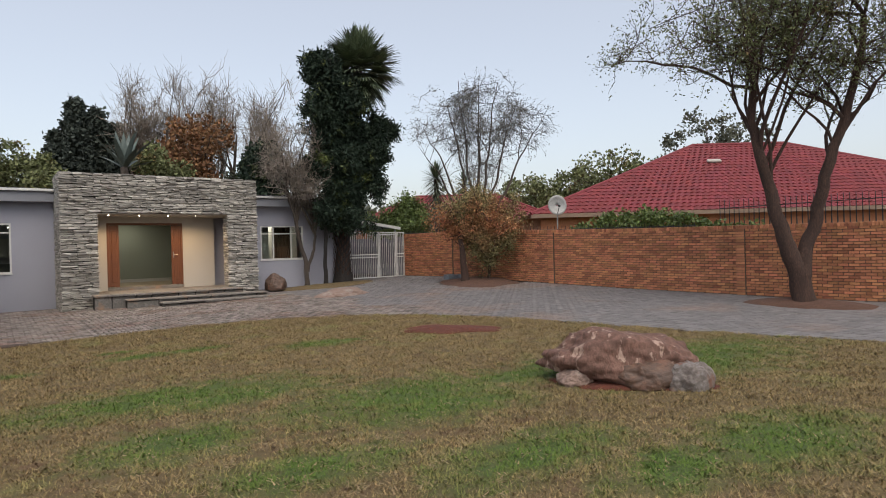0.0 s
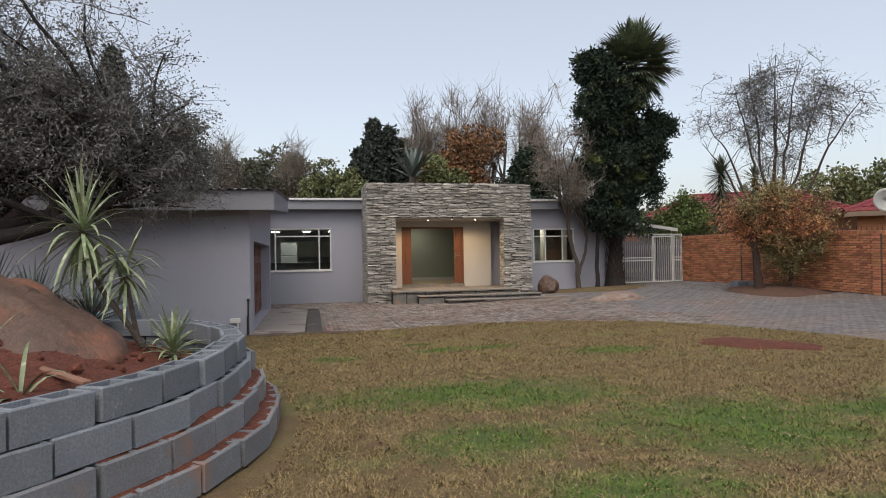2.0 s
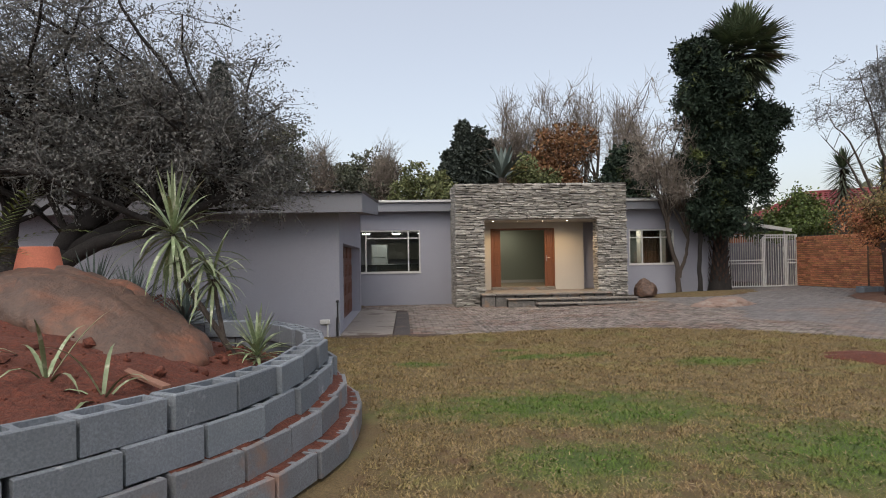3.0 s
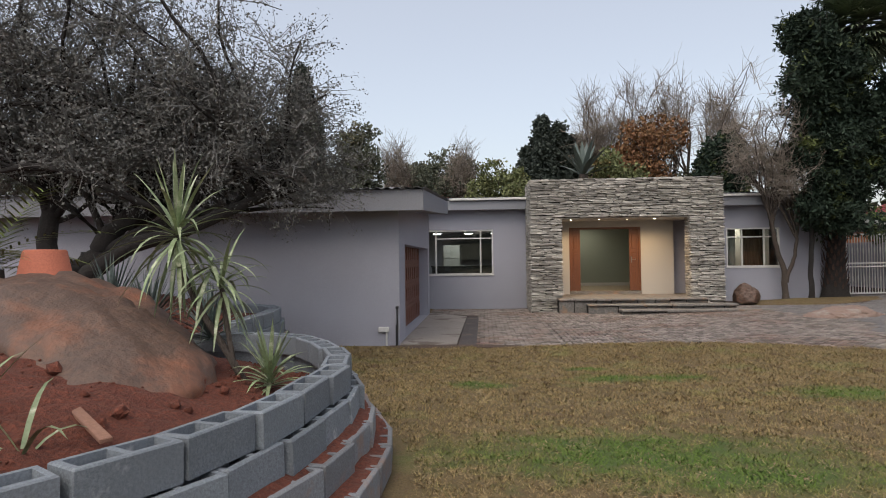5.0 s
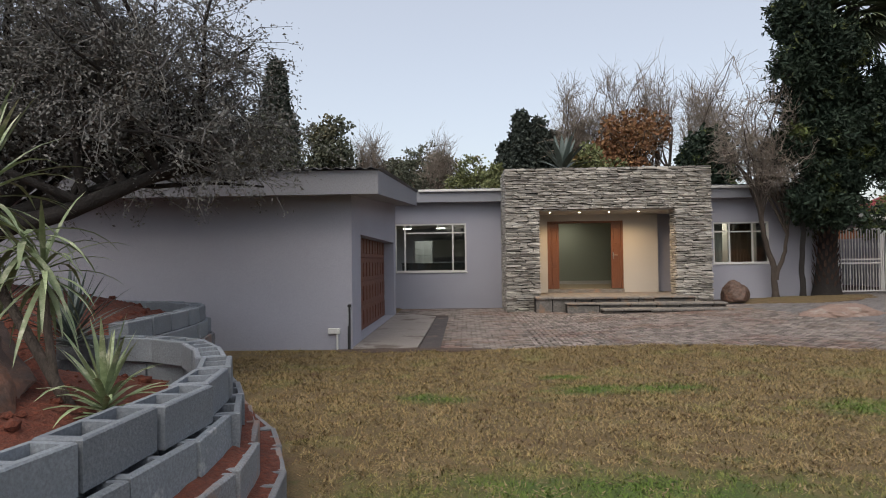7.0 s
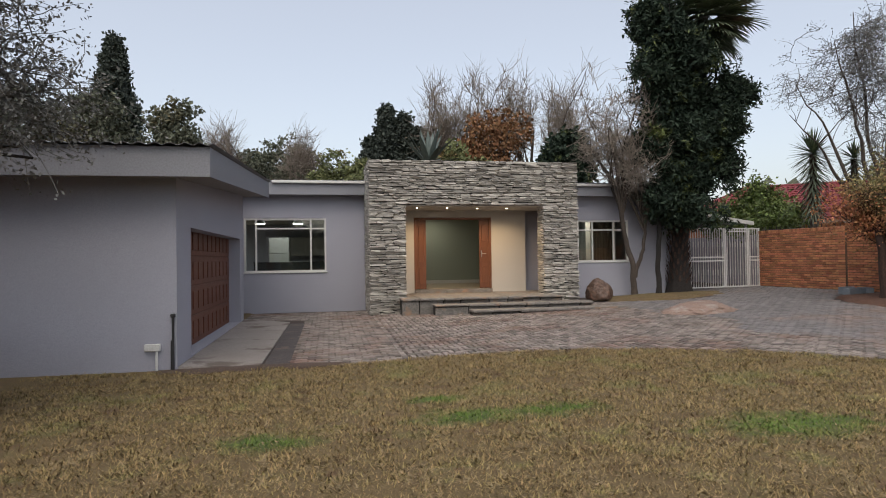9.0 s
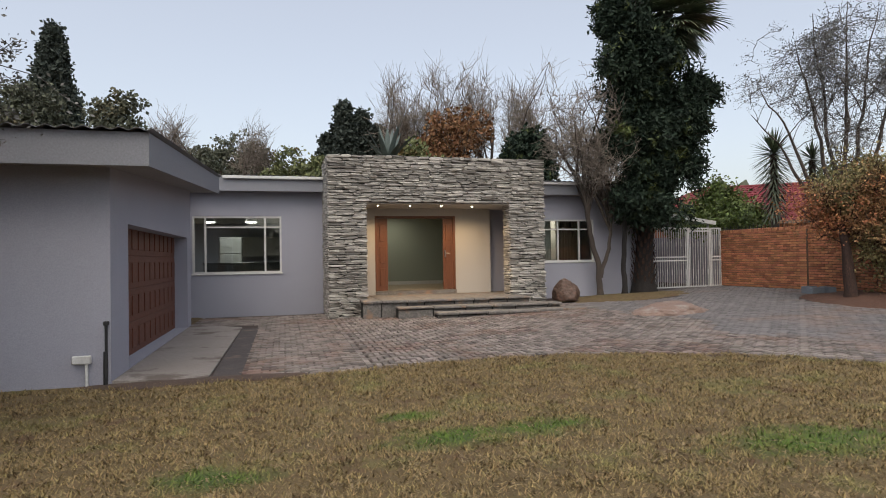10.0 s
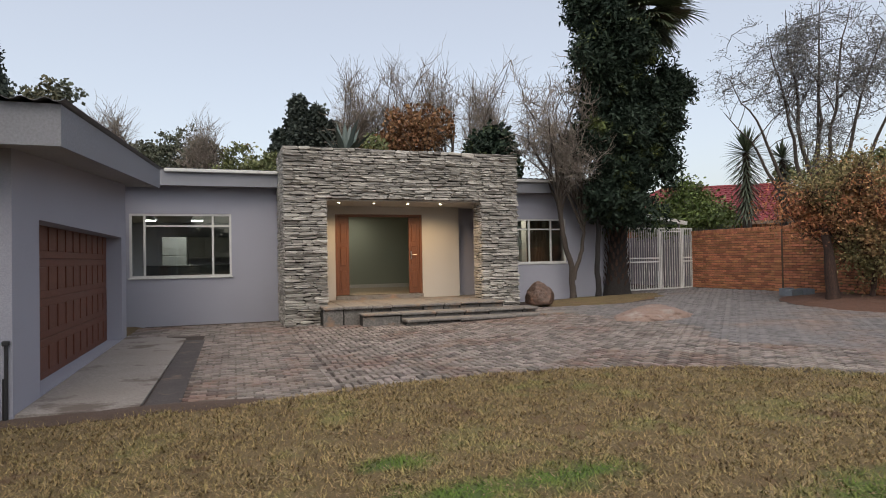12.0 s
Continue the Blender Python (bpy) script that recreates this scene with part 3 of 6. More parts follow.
r1 = random.Random(5)
low, high = [], []
for a0, a1, z0, z1, dest in ((PX0, OX0, 0.0, OZ, low), (OX1, PX1, 0.15, OZ, low), (PX0, PX1, OZ, PZ, high)):
    for a, z, ln, h in ledge_courses(a0, a1, z0, z1, r1):
        d = r1.uniform(0.04, 0.14)
        dest.append((srt(a, PY - d / 2 + 0.008, z + r1.uniform(-0.010, 0.010), ln + 0.004, d, h * r1.uniform(0.84, 1.08), 0, r1.uniform(-0.055, 0.055)), r1.randrange(16)))
for a0, a1, z0, z1, xf in ((PY - 0.03, YW - 0.02, 0.0, PZ, PX0), (PY, PY + 0.45, 0.4, OZ, OX1)):
    for a, z, ln, h in ledge_courses(a0, a1, z0, z1, r1):
        d = r1.uniform(0.03, 0.06)
        high.append((srt(xf - d / 2 + 0.008, a, z, ln - 0.008, d, h * 0.88, -math.pi / 2, r1.uniform(-0.03, 0.03)), r1.randrange(16)))
lay_pieces("stone", "upper_stonework", portal, [split_stone(s) for s in range(16)], low + high, M["ledge_piece"], M["ledge"])

# downlights in the porch ceiling
for i in range(4):
    e = empty("downlight", (3.72 + i * 0.88, 21.95, OZ - 0.03))
    tagged(e, "small round recessed downlight, lit, in the porch ceiling", "downlight", "porch downlights")
    part("rim", cyl((0, 0, -0.012), (0, 0, 0.0), 0.045, 0.04, 16), M["white"], e)
    part("bulb", cyl((0, 0, -0.018), (0, 0, -0.0125), 0.025, 0.025, 16), M["lamp"], e)
    s = new("downlight_beam", bpy.data.lights.new("downlight_beam", "SPOT"))
    s.data.energy, s.data.color, s.data.spot_size, s.data.spot_blend, s.data.shadow_soft_size = 52, (1.0, 0.68, 0.36), radians(150), 0.6, 0.04
    s.matrix_world = look((3.72 + i * 0.88, 21.95, OZ - 0.06), (3.72 + i * 0.88, 22.15, 0))
# area lamps without fixtures; the lounge one is an added fill, no source known
for name, at, e, col in (("hall_light", (4.9, 26.6, 3.0), 10, (1.0, 0.9, 0.72)), ("kitchen_light", (-0.2, 26.0, 3.0), 30, (1.0, 0.96, 0.9)),
                         ("lounge_fill", (10.0, 25.0, 3.0), 30, (1.0, 0.85, 0.7))):
    s = new(name, bpy.data.lights.new(name, "AREA"))
    s.data.energy, s.data.color, s.data.size = e, col, 0.8
    s.location = at


# ---- entrance: steps, doors ----
def slate_flight(name, x0, x1, y0, y1, z0, z1, label, seed):
    r = random.Random(seed)
    e = empty(name, (x0, y0, z0))
    tagged(e, label, "step")
    # near-black core: joints between riser stones, plus slab shade given as colour
    part("riser", boxes((0.03, 0.085, -0.25, x1 - x0 - 0.03, y1 - y0, z1 - z0 - 0.055)), M["mortar"], e)
    x = 0.0
    while x < x1 - x0 - 0.05:
        w = min(r.uniform(0.4, 0.9), x1 - x0 - x)
        part("slab", boxes((x + 0.004, r.uniform(-0.045, 0.02), z1 - z0 - r.uniform(0.05, 0.075), x + w - 0.004, y1 - y0, z1 - z0 + r.uniform(-0.006, 0.008)), bevel=0.016), M["slate"], e)
        part("riser_stone", boxes((x + 0.01, 0.065, -0.2, x + w - 0.02, 0.10, z1 - z0 - 0.075), bevel=0.01), M["slate"], e)
        x += w


slate_flight("porch_step", 3.12, 7.55, 20.62, YD, 0.05, 0.47, "weathered slate porch platform before the entrance door", 1)
slate_flight("porch_step", 3.9, 8.15, 20.08, 20.60, 0.06, 0.33, "weathered slate step below the porch", 2)
slate_flight("porch_step", 4.75, 9.0, 19.58, 20.06, 0.08, 0.21, "lowest slate step resting on the brick paving", 3)

door = empty("entrance_door", (0, 0, 0))
tagged(door, "open double wooden entrance door with broad reddish-brown leaves and a dark frame", "door")
d0, d1, dz0, dz1 = DOOR
for nm, b in (("frame_post", (d0, YD + 0.02, dz0, d0 + 0.07, YD + 0.14, dz1)), ("frame_post", (d1 - 0.07, YD + 0.02, dz0, d1, YD + 0.14, dz1)),
              ("frame_head", (d0 + 0.07, YD + 0.02, dz1 - 0.07, d1 - 0.07, YD + 0.14, dz1))):
    part(nm, boxes(b, bevel=0.006), M["wood"], door)
part("threshold", boxes((d0, YD - 0.08, 0.46, d1, YD + 0.2, 0.58), bevel=0.01), M["slate"], door)
for sx, x0 in ((1, d0 + 0.07), (-1, d1 - 0.37)):
    leaf = part("leaf", boxes((x0, YD + 0.05, dz0 + 0.01, x0 + 0.30, YD + 0.095, dz1 - 0.075), bevel=0.004), M["wood"], door)
    for k in range(3):
        z0 = dz0 + 0.16 + k * 0.63
        part("leaf_panel", boxes((x0 + 0.07, YD + 0.036, z0, x0 + 0.23, YD + 0.05, z0 + 0.5), bevel=0.012), M["wood"], leaf)
hx = d1 - 0.33
part("handle_plate", boxes((hx, YD + 0.02, 1.52, hx + 0.035, YD + 0.036, 1.74), bevel=0.005), M["chrome"], door, "brushed metal handle plate")
part("handle", cyl((hx + 0.018, YD - 0.03, 1.64), (hx + 0.15, YD - 0.03, 1.64), 0.011, 0.011, 8), M["chrome"], door, "brushed metal lever")
part("handle_stem", cyl((hx + 0.018, YD + 0.03, 1.64), (hx + 0.018, YD - 0.035, 1.64), 0.010, 0.010, 8), M["chrome"], door)

# ---- kitchen seen through window_1 ----
e = empty("kitchen_counter", (-0.6, 26.2, 0.56))
tagged(e, "black kitchen counter with a dark worktop", "counter")
part("body", boxes((-0.6, 0, 0, 2.4, 0.6, 0.86)), M["blackunit"], e)
part("worktop", boxes((-0.63, -0.03, 0.86, 2.43, 0.63, 0.9), bevel=0.006), M["blackunit"], e)
for k in range(4):
    part("cabinet_door", boxes((-0.58 + k * 0.75, -0.02, 0.06, 0.13 + k * 0.75, -0.001, 0.82), bevel=0.005), M["blackunit"], e)
e = empty("wall_cabinet", (0.2, 32.4, 1.7))
tagged(e, "pale wall cabinet at the back of the kitchen", "cabinet")
part("body", boxes((-1, -0.35, 0, 2.0, 0.38, 0.8), bevel=0.01), M["interior"], e)
for k in range(3):
    part("cabinet_door", boxes((-0.98 + k, -0.372, 0.02, -0.02 + k, -0.352, 0.78), bevel=0.006), M["interior"], e)
for x in (-0.9, 0.3, 1.3):
    e = empty("pendant_lamp", (x, 25.2, 3.1))
    tagged(e, "lit round pendant lamp hanging from the kitchen ceiling", "pendant lamp", "kitchen lamps")
    part("cord", cyl((0, 0, -0.25), (0, 0, 0), 0.008, 0.008, 6), M["dark"], e)
    part("shade", cyl((0, 0, -0.40), (0, 0, -0.25), 0.2, 0.05, 20), M["galv"], e)
    part("bulb", cyl((0, 0, -0.425), (0, 0, -0.402), 0.15, 0.15, 16), M["lampwhite"], e)
e = empty("refrigerator", (-0.45, 27.0, 0.56))
tagged(e, "pale upright refrigerator in the kitchen", "refrigerator")
part("body", boxes((-0.35, 0, 0.03, 0.35, 0.68, 1.75), bevel=0.02), M["galv"], e)
part("upper_door", boxes((-0.34, -0.03, 1.2, 0.34, -0.002, 1.74), bevel=0.012), M["galv"], e)
part("lower_door", boxes((-0.34, -0.03, 0.06, 0.34, -0.002, 1.18), bevel=0.012), M["galv"], e)


def curtain(x0, x1, y, z0, z1, mat, label):
    n = 40
    vs, fs = [], []
    for i in range(n + 1):
        x = x0 + (x1 - x0) * i / n
        o = 0.035 * math.sin(i * 1.25)
        vs += [(x, y + o, z0), (x, y + o, z1), (x, y + o + 0.012, z0), (x, y + o + 0.012, z1)]
    for i in range(n):
        a, b = 4 * i, 4 * i + 4
        fs += [(a, b, b + 1, a + 1), (a + 2, a + 3, b + 3, b + 2), (a, a + 2, b + 2, b), (a + 1, b + 1, b + 3, a + 3)]
    tagged(obj("curtain", vs, fs, mat, smooth=True), label, "curtain")


curtain(9.14, 9.55, YW + 0.4, 0.6, 2.9, M["interior"], "pale curtain drawn aside inside the lounge window")
curtain(9.75, 10.55, YW + 0.45, 0.6, 2.9, M["curtain"], "brown curtain hanging inside the lounge window")
tagged(part("wall_lounge_screen", boxes((8.4, 25.5, 0.56, 11.5, 25.6, 3.1)), M["interior"]), kind="structure")

# ---- retaining wall of hollow concrete blocks ----
TOP_EDGE = [(-5.0, 1.5), (-3.7, 2.0), (-2.6, 2.6), (-1.75, 3.2), (-1.19, 3.7), (-0.90, 4.06), (-0.63, 4.5), (-0.42, 4.9), (-0.28, 5.4), (-0.20, 5.9),
            (-0.16, 6.4), (-0.18, 6.9), (-0.33, 7.4), (-0.52, 7.85), (-0.93, 8.48), (-1.3, 8.75), (-1.95, 8.92), (-2.7, 9.02)]
SECOND_EDGE = [(-2.2, 9.35), (-2.22, 10.1), (-2.3, 11.0), (-2.45, 11.9), (-2.75, 12.45), (-3.3, 12.85), (-4.3, 13.2), (-5.6, 13.4)]


def smooth_line(pts, step=0.02):
    """Points every step along a smoothed line, each with its direction."""
    p = [Vector((x, y, 0)) for x, y in pts]
    out = []
    for i in range(len(p) - 1):
        a, b, c, d = p[max(i - 1, 0)], p[i], p[i + 1], p[min(i + 2, len(p) - 1)]
        n = max(2, int((c - b).length / step))
        for k in range(n):
            t = k / n
            out.append(0.5 * (2 * b + (c - a) * t + (2 * a - 5 * b + 4 * c - d) * t * t + (3 * b - a - 3 * c + d) * t ** 3))
    out.append(p[-1])
    return out


def offset_line(line, d, k=0):
    """Moves a line to its right-hand side by d, and by k steps more where the courses splay out round the bow."""
    out = []
    for i, q in enumerate(line):
        if k:
            bow = clamp((q.y - 4.2) / 1.5) if q.y < 8.7 else 0.4
            d = (0.0, 0.035, 0.085, 0.15)[k] + bow * (0.0, 0.03, 0.09, 0.18)[k]
        t = (line[min(i + 3, len(line) - 1)] - line[max(i - 3, 0)]).normalized()
        out.append(q + Vector((t.y, -t.x, 0)) * d)
    return out


def hollow_block():
    """0.47 x 0.2 x 0.19 m block with two open cells, standing on z = 0, its face towards -y at y = 0."""
    L, W, H, c = 0.236, 0.2, 0.194, 0.008
    bm = bmesh.new()

    def ring(pts):
        return [bm.verts.new(q) for q in pts]

    def rect(x0, y0, x1, y1, z):
        return [(x0, y0, z), (x1, y0, z), (x1, y1, z), (x0, y1, z)]

    bot = ring(rect(-L, 0, L, W, 0))
    up = ring(rect(-L, 0, L, W, H - c))
    top = ring(rect(-L + c, c, L - c, W - c, H))
    mids = [bm.verts.new((0.0, c, H)), bm.verts.new((0.0, W - c, H))]
    cells = []
    for x0, x1 in ((-L + 0.035, -0.018), (0.018, L - 0.035)):
        ct = ring(rect(x0, 0.035, x1, W - 0.035, H))
        cb = ring(rect(x0 + 0.008, 0.042, x1 - 0.008, W - 0.042, 0.02))
        cells.append(ct)
        for i in range(4):
            j = (i + 1) % 4
            bm.faces.new((ct[i], ct[j], cb[j], cb[i]))
        bm.faces.new(cb)
    for i in range(4):
        j = (i + 1) % 4
        bm.faces.new((bot[i], bot[j], up[j], up[i]))
        bm.faces.new((up[i], up[j], top[j], top[i]) if i % 2 else (up[i], up[j], top[j], mids[0 if i == 0 else 1], top[i]))
    a, b = cells
    bm.faces.new((top[0], mids[0], a[1], a[0]))
    bm.faces.new((mids[0], mids[1], a[2], a[1]))
    bm.faces.new((mids[1], top[3], a[3], a[2]))
    bm.faces.new((top[3], top[0], a[0], a[3]))
    bm.faces.new((mids[0], top[1], b[1], b[0]))
    bm.faces.new((top[1], top[2], b[2], b[1]))
    bm.faces.new((top[2], mids[1], b[3], b[2]))
    bm.faces.new((mids[1], mids[0], b[0], b[3]))
    bmesh.ops.recalc_face_normals(bm, faces=bm.faces[:])
    me = bpy.data.meshes.new("block")
    bm.to_mesh(me)
    bm.free()
    me.materials.append(M["block"])
    return me


BLOCK = hollow_block()
BLOCK_STAINED = BLOCK.copy()
BLOCK_STAINED.materials[0] = M["blockred"]


def block_wall(name, edge, top, courses, lean, label, seed):
    r = random.Random(seed)
    e = empty(name, (edge[0][0], edge[0][1], 0))
    tagged(e, label, "retaining wall")
    base = smooth_line(edge)
    for k in range(courses):
        line = offset_line(base, lean * k, 0 if lean < 0.1 else k)
        z = top - 0.2 * (k + 1)
        need = 0.2 + (0.245 if k % 2 else 0.0)
        i, acc = 0, 0.0
        start = None
        while i < len(line) - 1:
            acc += (line[i + 1] - line[i]).length
            i += 1
            if start is None:
                if acc >= need:
                    start, acc = i, 0.0
            elif acc >= 0.49:
                p, q = line[start], line[i]
                mid, d = (p + q) / 2, (q - p)
                o = new("block", BLOCK_STAINED if k > 1 else BLOCK)
                o.parent = e
                o.matrix_basis = Matrix.Translation((mid.x - edge[0][0] + r.uniform(-0.016, 0.016), mid.y - edge[0][1], z + r.uniform(-0.002, 0.005))) @ \
                    Matrix.Rotation(math.atan2(d.y, d.x) + r.uniform(-0.05, 0.05), 4, "Z") @ Matrix.Rotation(r.uniform(-0.012, 0.012), 4, "Y") @ \
                    Matrix.Rotation(r.uniform(-0.03, 0.015), 4, "X")
                start, acc = i, 0.0
    return e


block_wall("retaining_wall", TOP_EDGE, 0.90, 4, 0.155, "curved stepped retaining wall of grey hollow concrete blocks filled with red soil", 3)
block_wall("retaining_wall", SECOND_EDGE, 0.95, 5, 0.05, "higher curved retaining wall of grey hollow concrete blocks near the garage", 4)

# red soil: ledges between the courses and the terrace behind
def strip(line_a, line_b, za, zb, name, mat):
    vs, fs = [], []
    n = min(len(line_a), len(line_b))
    for i in range(0, n, 4):
        for f in (0.0, 0.33, 0.66, 1.0):
            q = line_a[i].lerp(line_b[i], f)
            vs.append((q.x, q.y, za + (zb - za) * f + 0.03 * noise.noise((q.x * 5, q.y * 5, 1)) * (f not in (0.0, 1.0))))
    m = len(vs) // 4
    for i in range(m - 1):
        for f in range(3):
            a = i * 4 + f
            fs.append((a, a + 1, a + 5, a + 4))
    return obj(name, vs, fs, mat, smooth=True)


base_line = smooth_line(TOP_EDGE)
bow_from = next(i for i, q in enumerate(base_line) if q.y > 4.3)
for k in (2, 3):
    st = strip(offset_line(offset_line(base_line, 0, k), -0.025)[bow_from:], offset_line(offset_line(base_line, 0, k - 1), -0.05)[bow_from:], 0.90 - 0.2 * k - 0.015, 0.90 - 0.2 * k + 0.02, "soil_ledge", M["soil"])
    tagged(st, "red soil spilled on the block ledge", "soil", kind="stuff")


def edge_dist(x, y, line):
    best, side = 9e9, 1
    for i in range(0, len(line) - 6, 6):
        d = (line[i].x - x) ** 2 + (line[i].y - y) ** 2
        if d < best:
            best = d
            t = line[i + 6] - line[max(i - 6, 0)]
            side = 1 if t.x * (y - line[i].y) - t.y * (x - line[i].x) > 0 else -1
    return math.sqrt(best) * side


second_line = smooth_line(SECOND_EDGE)
tv_, tf_, idx = [], [], {}
xs, ys = np.arange(-9.0, 0.2, 0.09), np.arange(1.2, 14.0, 0.09)
for j, y in enumerate(ys):
    for i, x in enumerate(xs):
        d1 = edge_dist(x, y, base_line)
        d2 = edge_dist(x, y, second_line)
        inside = (d1 > 0.17 and y < 9.9) or (d2 > 0.17 and y > 9.0)
        if not inside:
            continue
        d = max(d1 if y < 9.6 else 0.0, d2 if y > 9.0 else 0.0)
        rise = 0.56 + 0.09 * clamp((6.2 - y) / 1.2) if y < 9.4 else 0.80
        h = rise + 0.62 * clamp((d - 0.5) / 2.2) ** 0.8
        if y > 12.6:
            h = min(h, 0.85)
        idx[(i, j)] = len(tv_)
        tv_.append((x, y, h + 0.05 * noise.noise((x * 1.7, y * 1.7, 5)) + 0.045 * abs(noise.noise((x * 5, y * 5, 2))) + 0.035 * noise.noise((x * 12, y * 12, 7))))
for (i, j), a in idx.items():
    if (i + 1, j) in idx and (i, j + 1) in idx and (i + 1, j + 1) in idx:
        tf_.append((a, idx[(i + 1, j)], idx[(i + 1, j + 1)], idx[(i, j + 1)]))
tagged(obj("terrace_soil", tv_, tf_, M["soil"], smooth=True), "raised bed of loose red soil behind the block wall", "soil", kind="stuff")


# clods on the raised bed
r8 = random.Random(19)
cv, cf = [], []
bmc = bmesh.new()
bmesh.ops.create_icosphere(bmc, subdivisions=1, radius=1)
cvv, cff = [v.co.copy() for v in bmc.verts], [[v.index for v in fc.verts] for fc in bmc.faces]
bmc.free()
for _ in range(2200):
    tx, ty, tz = tv_[r8.randrange(len(tv_))]
    sz = 0.012 + 0.065 * r8.random() ** 4
    n0 = len(cv)
    rot = Euler((r8.random() * 6, r8.random() * 6, r8.random() * 6)).to_matrix()
    for q in cvv:
        w = rot @ (q * sz * r8.uniform(0.6, 1.2))
        cv.append((tx + w.x + 0.03, ty + w.y - 0.02, tz + w.z * 0.8))
    cf += [[n0 + i for i in fc] for fc in cff]
tagged(obj("soil_clods", cv, cf, M["soil"]), "loose clods of red soil on the raised bed", "soil", kind="stuff")


# ---- rocks ----
def rock(name, at, size, rz, seed, mat, label, rough=0.22, tilt=(0, 0), group="", flat=0.35, sub=5):
    bm = bmesh.new()
    bmesh.ops.create_icosphere(bm, subdivisions=sub, radius=1)
    o = Vector((seed * 3.7, seed * 1.3, seed * 7.1))
    rr = random.Random(seed)
    cuts = [(Vector((rr.gauss(0, 1), rr.gauss(0, 1), rr.gauss(0, 0.8))).normalized(), rr.uniform(0.86, 1.0)) for _ in range(16)]
    for v in bm.verts:
        p = v.co.normalized()
        k = 1 + rough * (noise.noise(p * 1.2 + o) * 1.3 + 0.5 * noise.noise(p * 3.1 + o) + 0.18 * noise.noise(p * 9 + o)) + 0.05 * abs(noise.noise(p * 2.3 + o * 2))
        k += 0.05 * noise.noise(p * 6 + o) + 0.03 * noise.noise(p * 17 + o) - 0.09 * max(0.0, 0.16 - abs(noise.noise(p * 2.1 + o * 3))) * 4
        k *= min([1.04] + [d / n.dot(p) for n, d in cuts if n.dot(p) > 0.3]) * 1.06
        q = p * k
        if q.z < -flat:
            q.z = -flat + (q.z + flat) * 0.15
        v.co = Vector((q.x * size[0], q.y * size[1], q.z * size[2]))
    bm.transform(pose(0, 0, 0, tilt[0], tilt[1], rz))
    ob = part(name, bm, mat, smooth=True)
    ob.location = at
    return tagged(ob, label, "rock", group)


rock("boulder", (-2.18, 6.60, 0.73), (1.62, 0.88, 0.50), 143, 2, M["rock"], "large red-brown boulder half sunk in the red soil bed", 0.22, (0, -25), flat=0.6)
rock("boulder", (-3.3, 7.75, 1.05), (0.75, 0.6, 0.42), 30, 5, M["rock"], "grey-brown boulder carrying a clay pot", 0.12)
rock("boulder", (6.42, 4.42, 0.27), (0.80, 0.50, 0.38), -50, 9, M["rockscar"], "broad scratched red-brown boulder lying on the lawn", 0.16, (0, 6))
rock("boulder", (6.52, 3.68, 0.17), (0.25, 0.20, 0.20), 10, 13, M["rockgrey"], "smaller pale boulder beside the large one on the lawn", 0.18)
rock("boulder", (6.28, 4.0, 0.17), (0.34, 0.2, 0.19), -50, 17, M["rock"], "red-brown boulder wedged under the large one on the lawn", 0.18)
rock("boulder", (5.86, 4.62, 0.13), (0.23, 0.17, 0.13), 0, 21, M["rockpale"], "low pale stone at the end of the lawn boulder", 0.15)
rock("boulder", (8.95, 21.45, 0.42), (0.36, 0.33, 0.40), 0, 26, M["rock"], "upright rounded brown rock beside the stone portal", 0.05)
rock("boulder", (9.9, 18.0, 0.13), (0.95, 0.7, 0.24), 10, 29, M["rockpale"], "low flat pale rock bedded in the paving", 0.14)
rock("boulder", (10.6, 18.9, 0.24), (0.4, 0.3, 0.12), 40, 31, M["rockpale"], "small flat stone near the palm bed", 0.14)


def mound(name, at, rx, ry, h, rz, mat, label, seed):
    n, rings = 48, 10
    vs, fs = [(0, 0, h)], []
    for k in range(1, rings + 1):
        f = k / rings
        for i in range(n):
            a = 2 * math.pi * i / n
            w = 1 + 0.38 * noise.noise((math.cos(a) * 1.5 + seed, math.sin(a) * 1.5, 0))
            x, y = math.cos(a) * rx * f * w, math.sin(a) * ry * f * w
            z = h * (1 - f * f) + 0.25 * h * noise.noise((x * 4, y * 4, seed)) * (1 - f) - (0.03 if k == rings else 0)
            c, s = math.cos(radians(rz)), math.sin(radians(rz))
            gx_, gy_ = x * c - y * s, x * s + y * c
            vs.append((gx_, gy_, z + gz(at[0] + gx_, at[1] + gy_) - gz(at[0], at[1])))
    for i in range(n):
        fs.append((0, 1 + i, 1 + (i + 1) % n))
    for k in range(rings - 1):
        for i in range(n):
            a, b = 1 + k * n + i, 1 + k * n + (i + 1) % n
            fs.append((a, a + n, b + n, b))
    ob = obj(name, vs, fs, mat, smooth=True)
    ob.location = (at[0], at[1], gz(*at[:2]) + 0.005)
    return tagged(ob, label, "soil", kind="stuff")


mound("soil_mound", (7.6, 9.3), 1.05, 0.55, 0.07, -48, M["soil"], "bare red soil patch in the lawn", 1)
mound("soil_strip", (0.1, 13.95), 1.5, 0.30, 0.022, 2, M["dirt"], "bare soil strip between lawn and garage apron", 6)
mound("soil_mound", (6.28, 4.2), 0.82, 0.42, 0.05, -50, M["soil"], "bare red soil round the lawn boulder", 7)
mound("soil_bed", (15.3, 17.6), 1.9, 1.5, 0.14, 60, M["bedsoil"], "red soil bed round the bush by the brick wall", 2)
mound("soil_bed", (15.8, 6.4), 1.0, 1.5, 0.14, 0, M["bedsoil"], "red soil bed round the tree by the brick wall", 3)
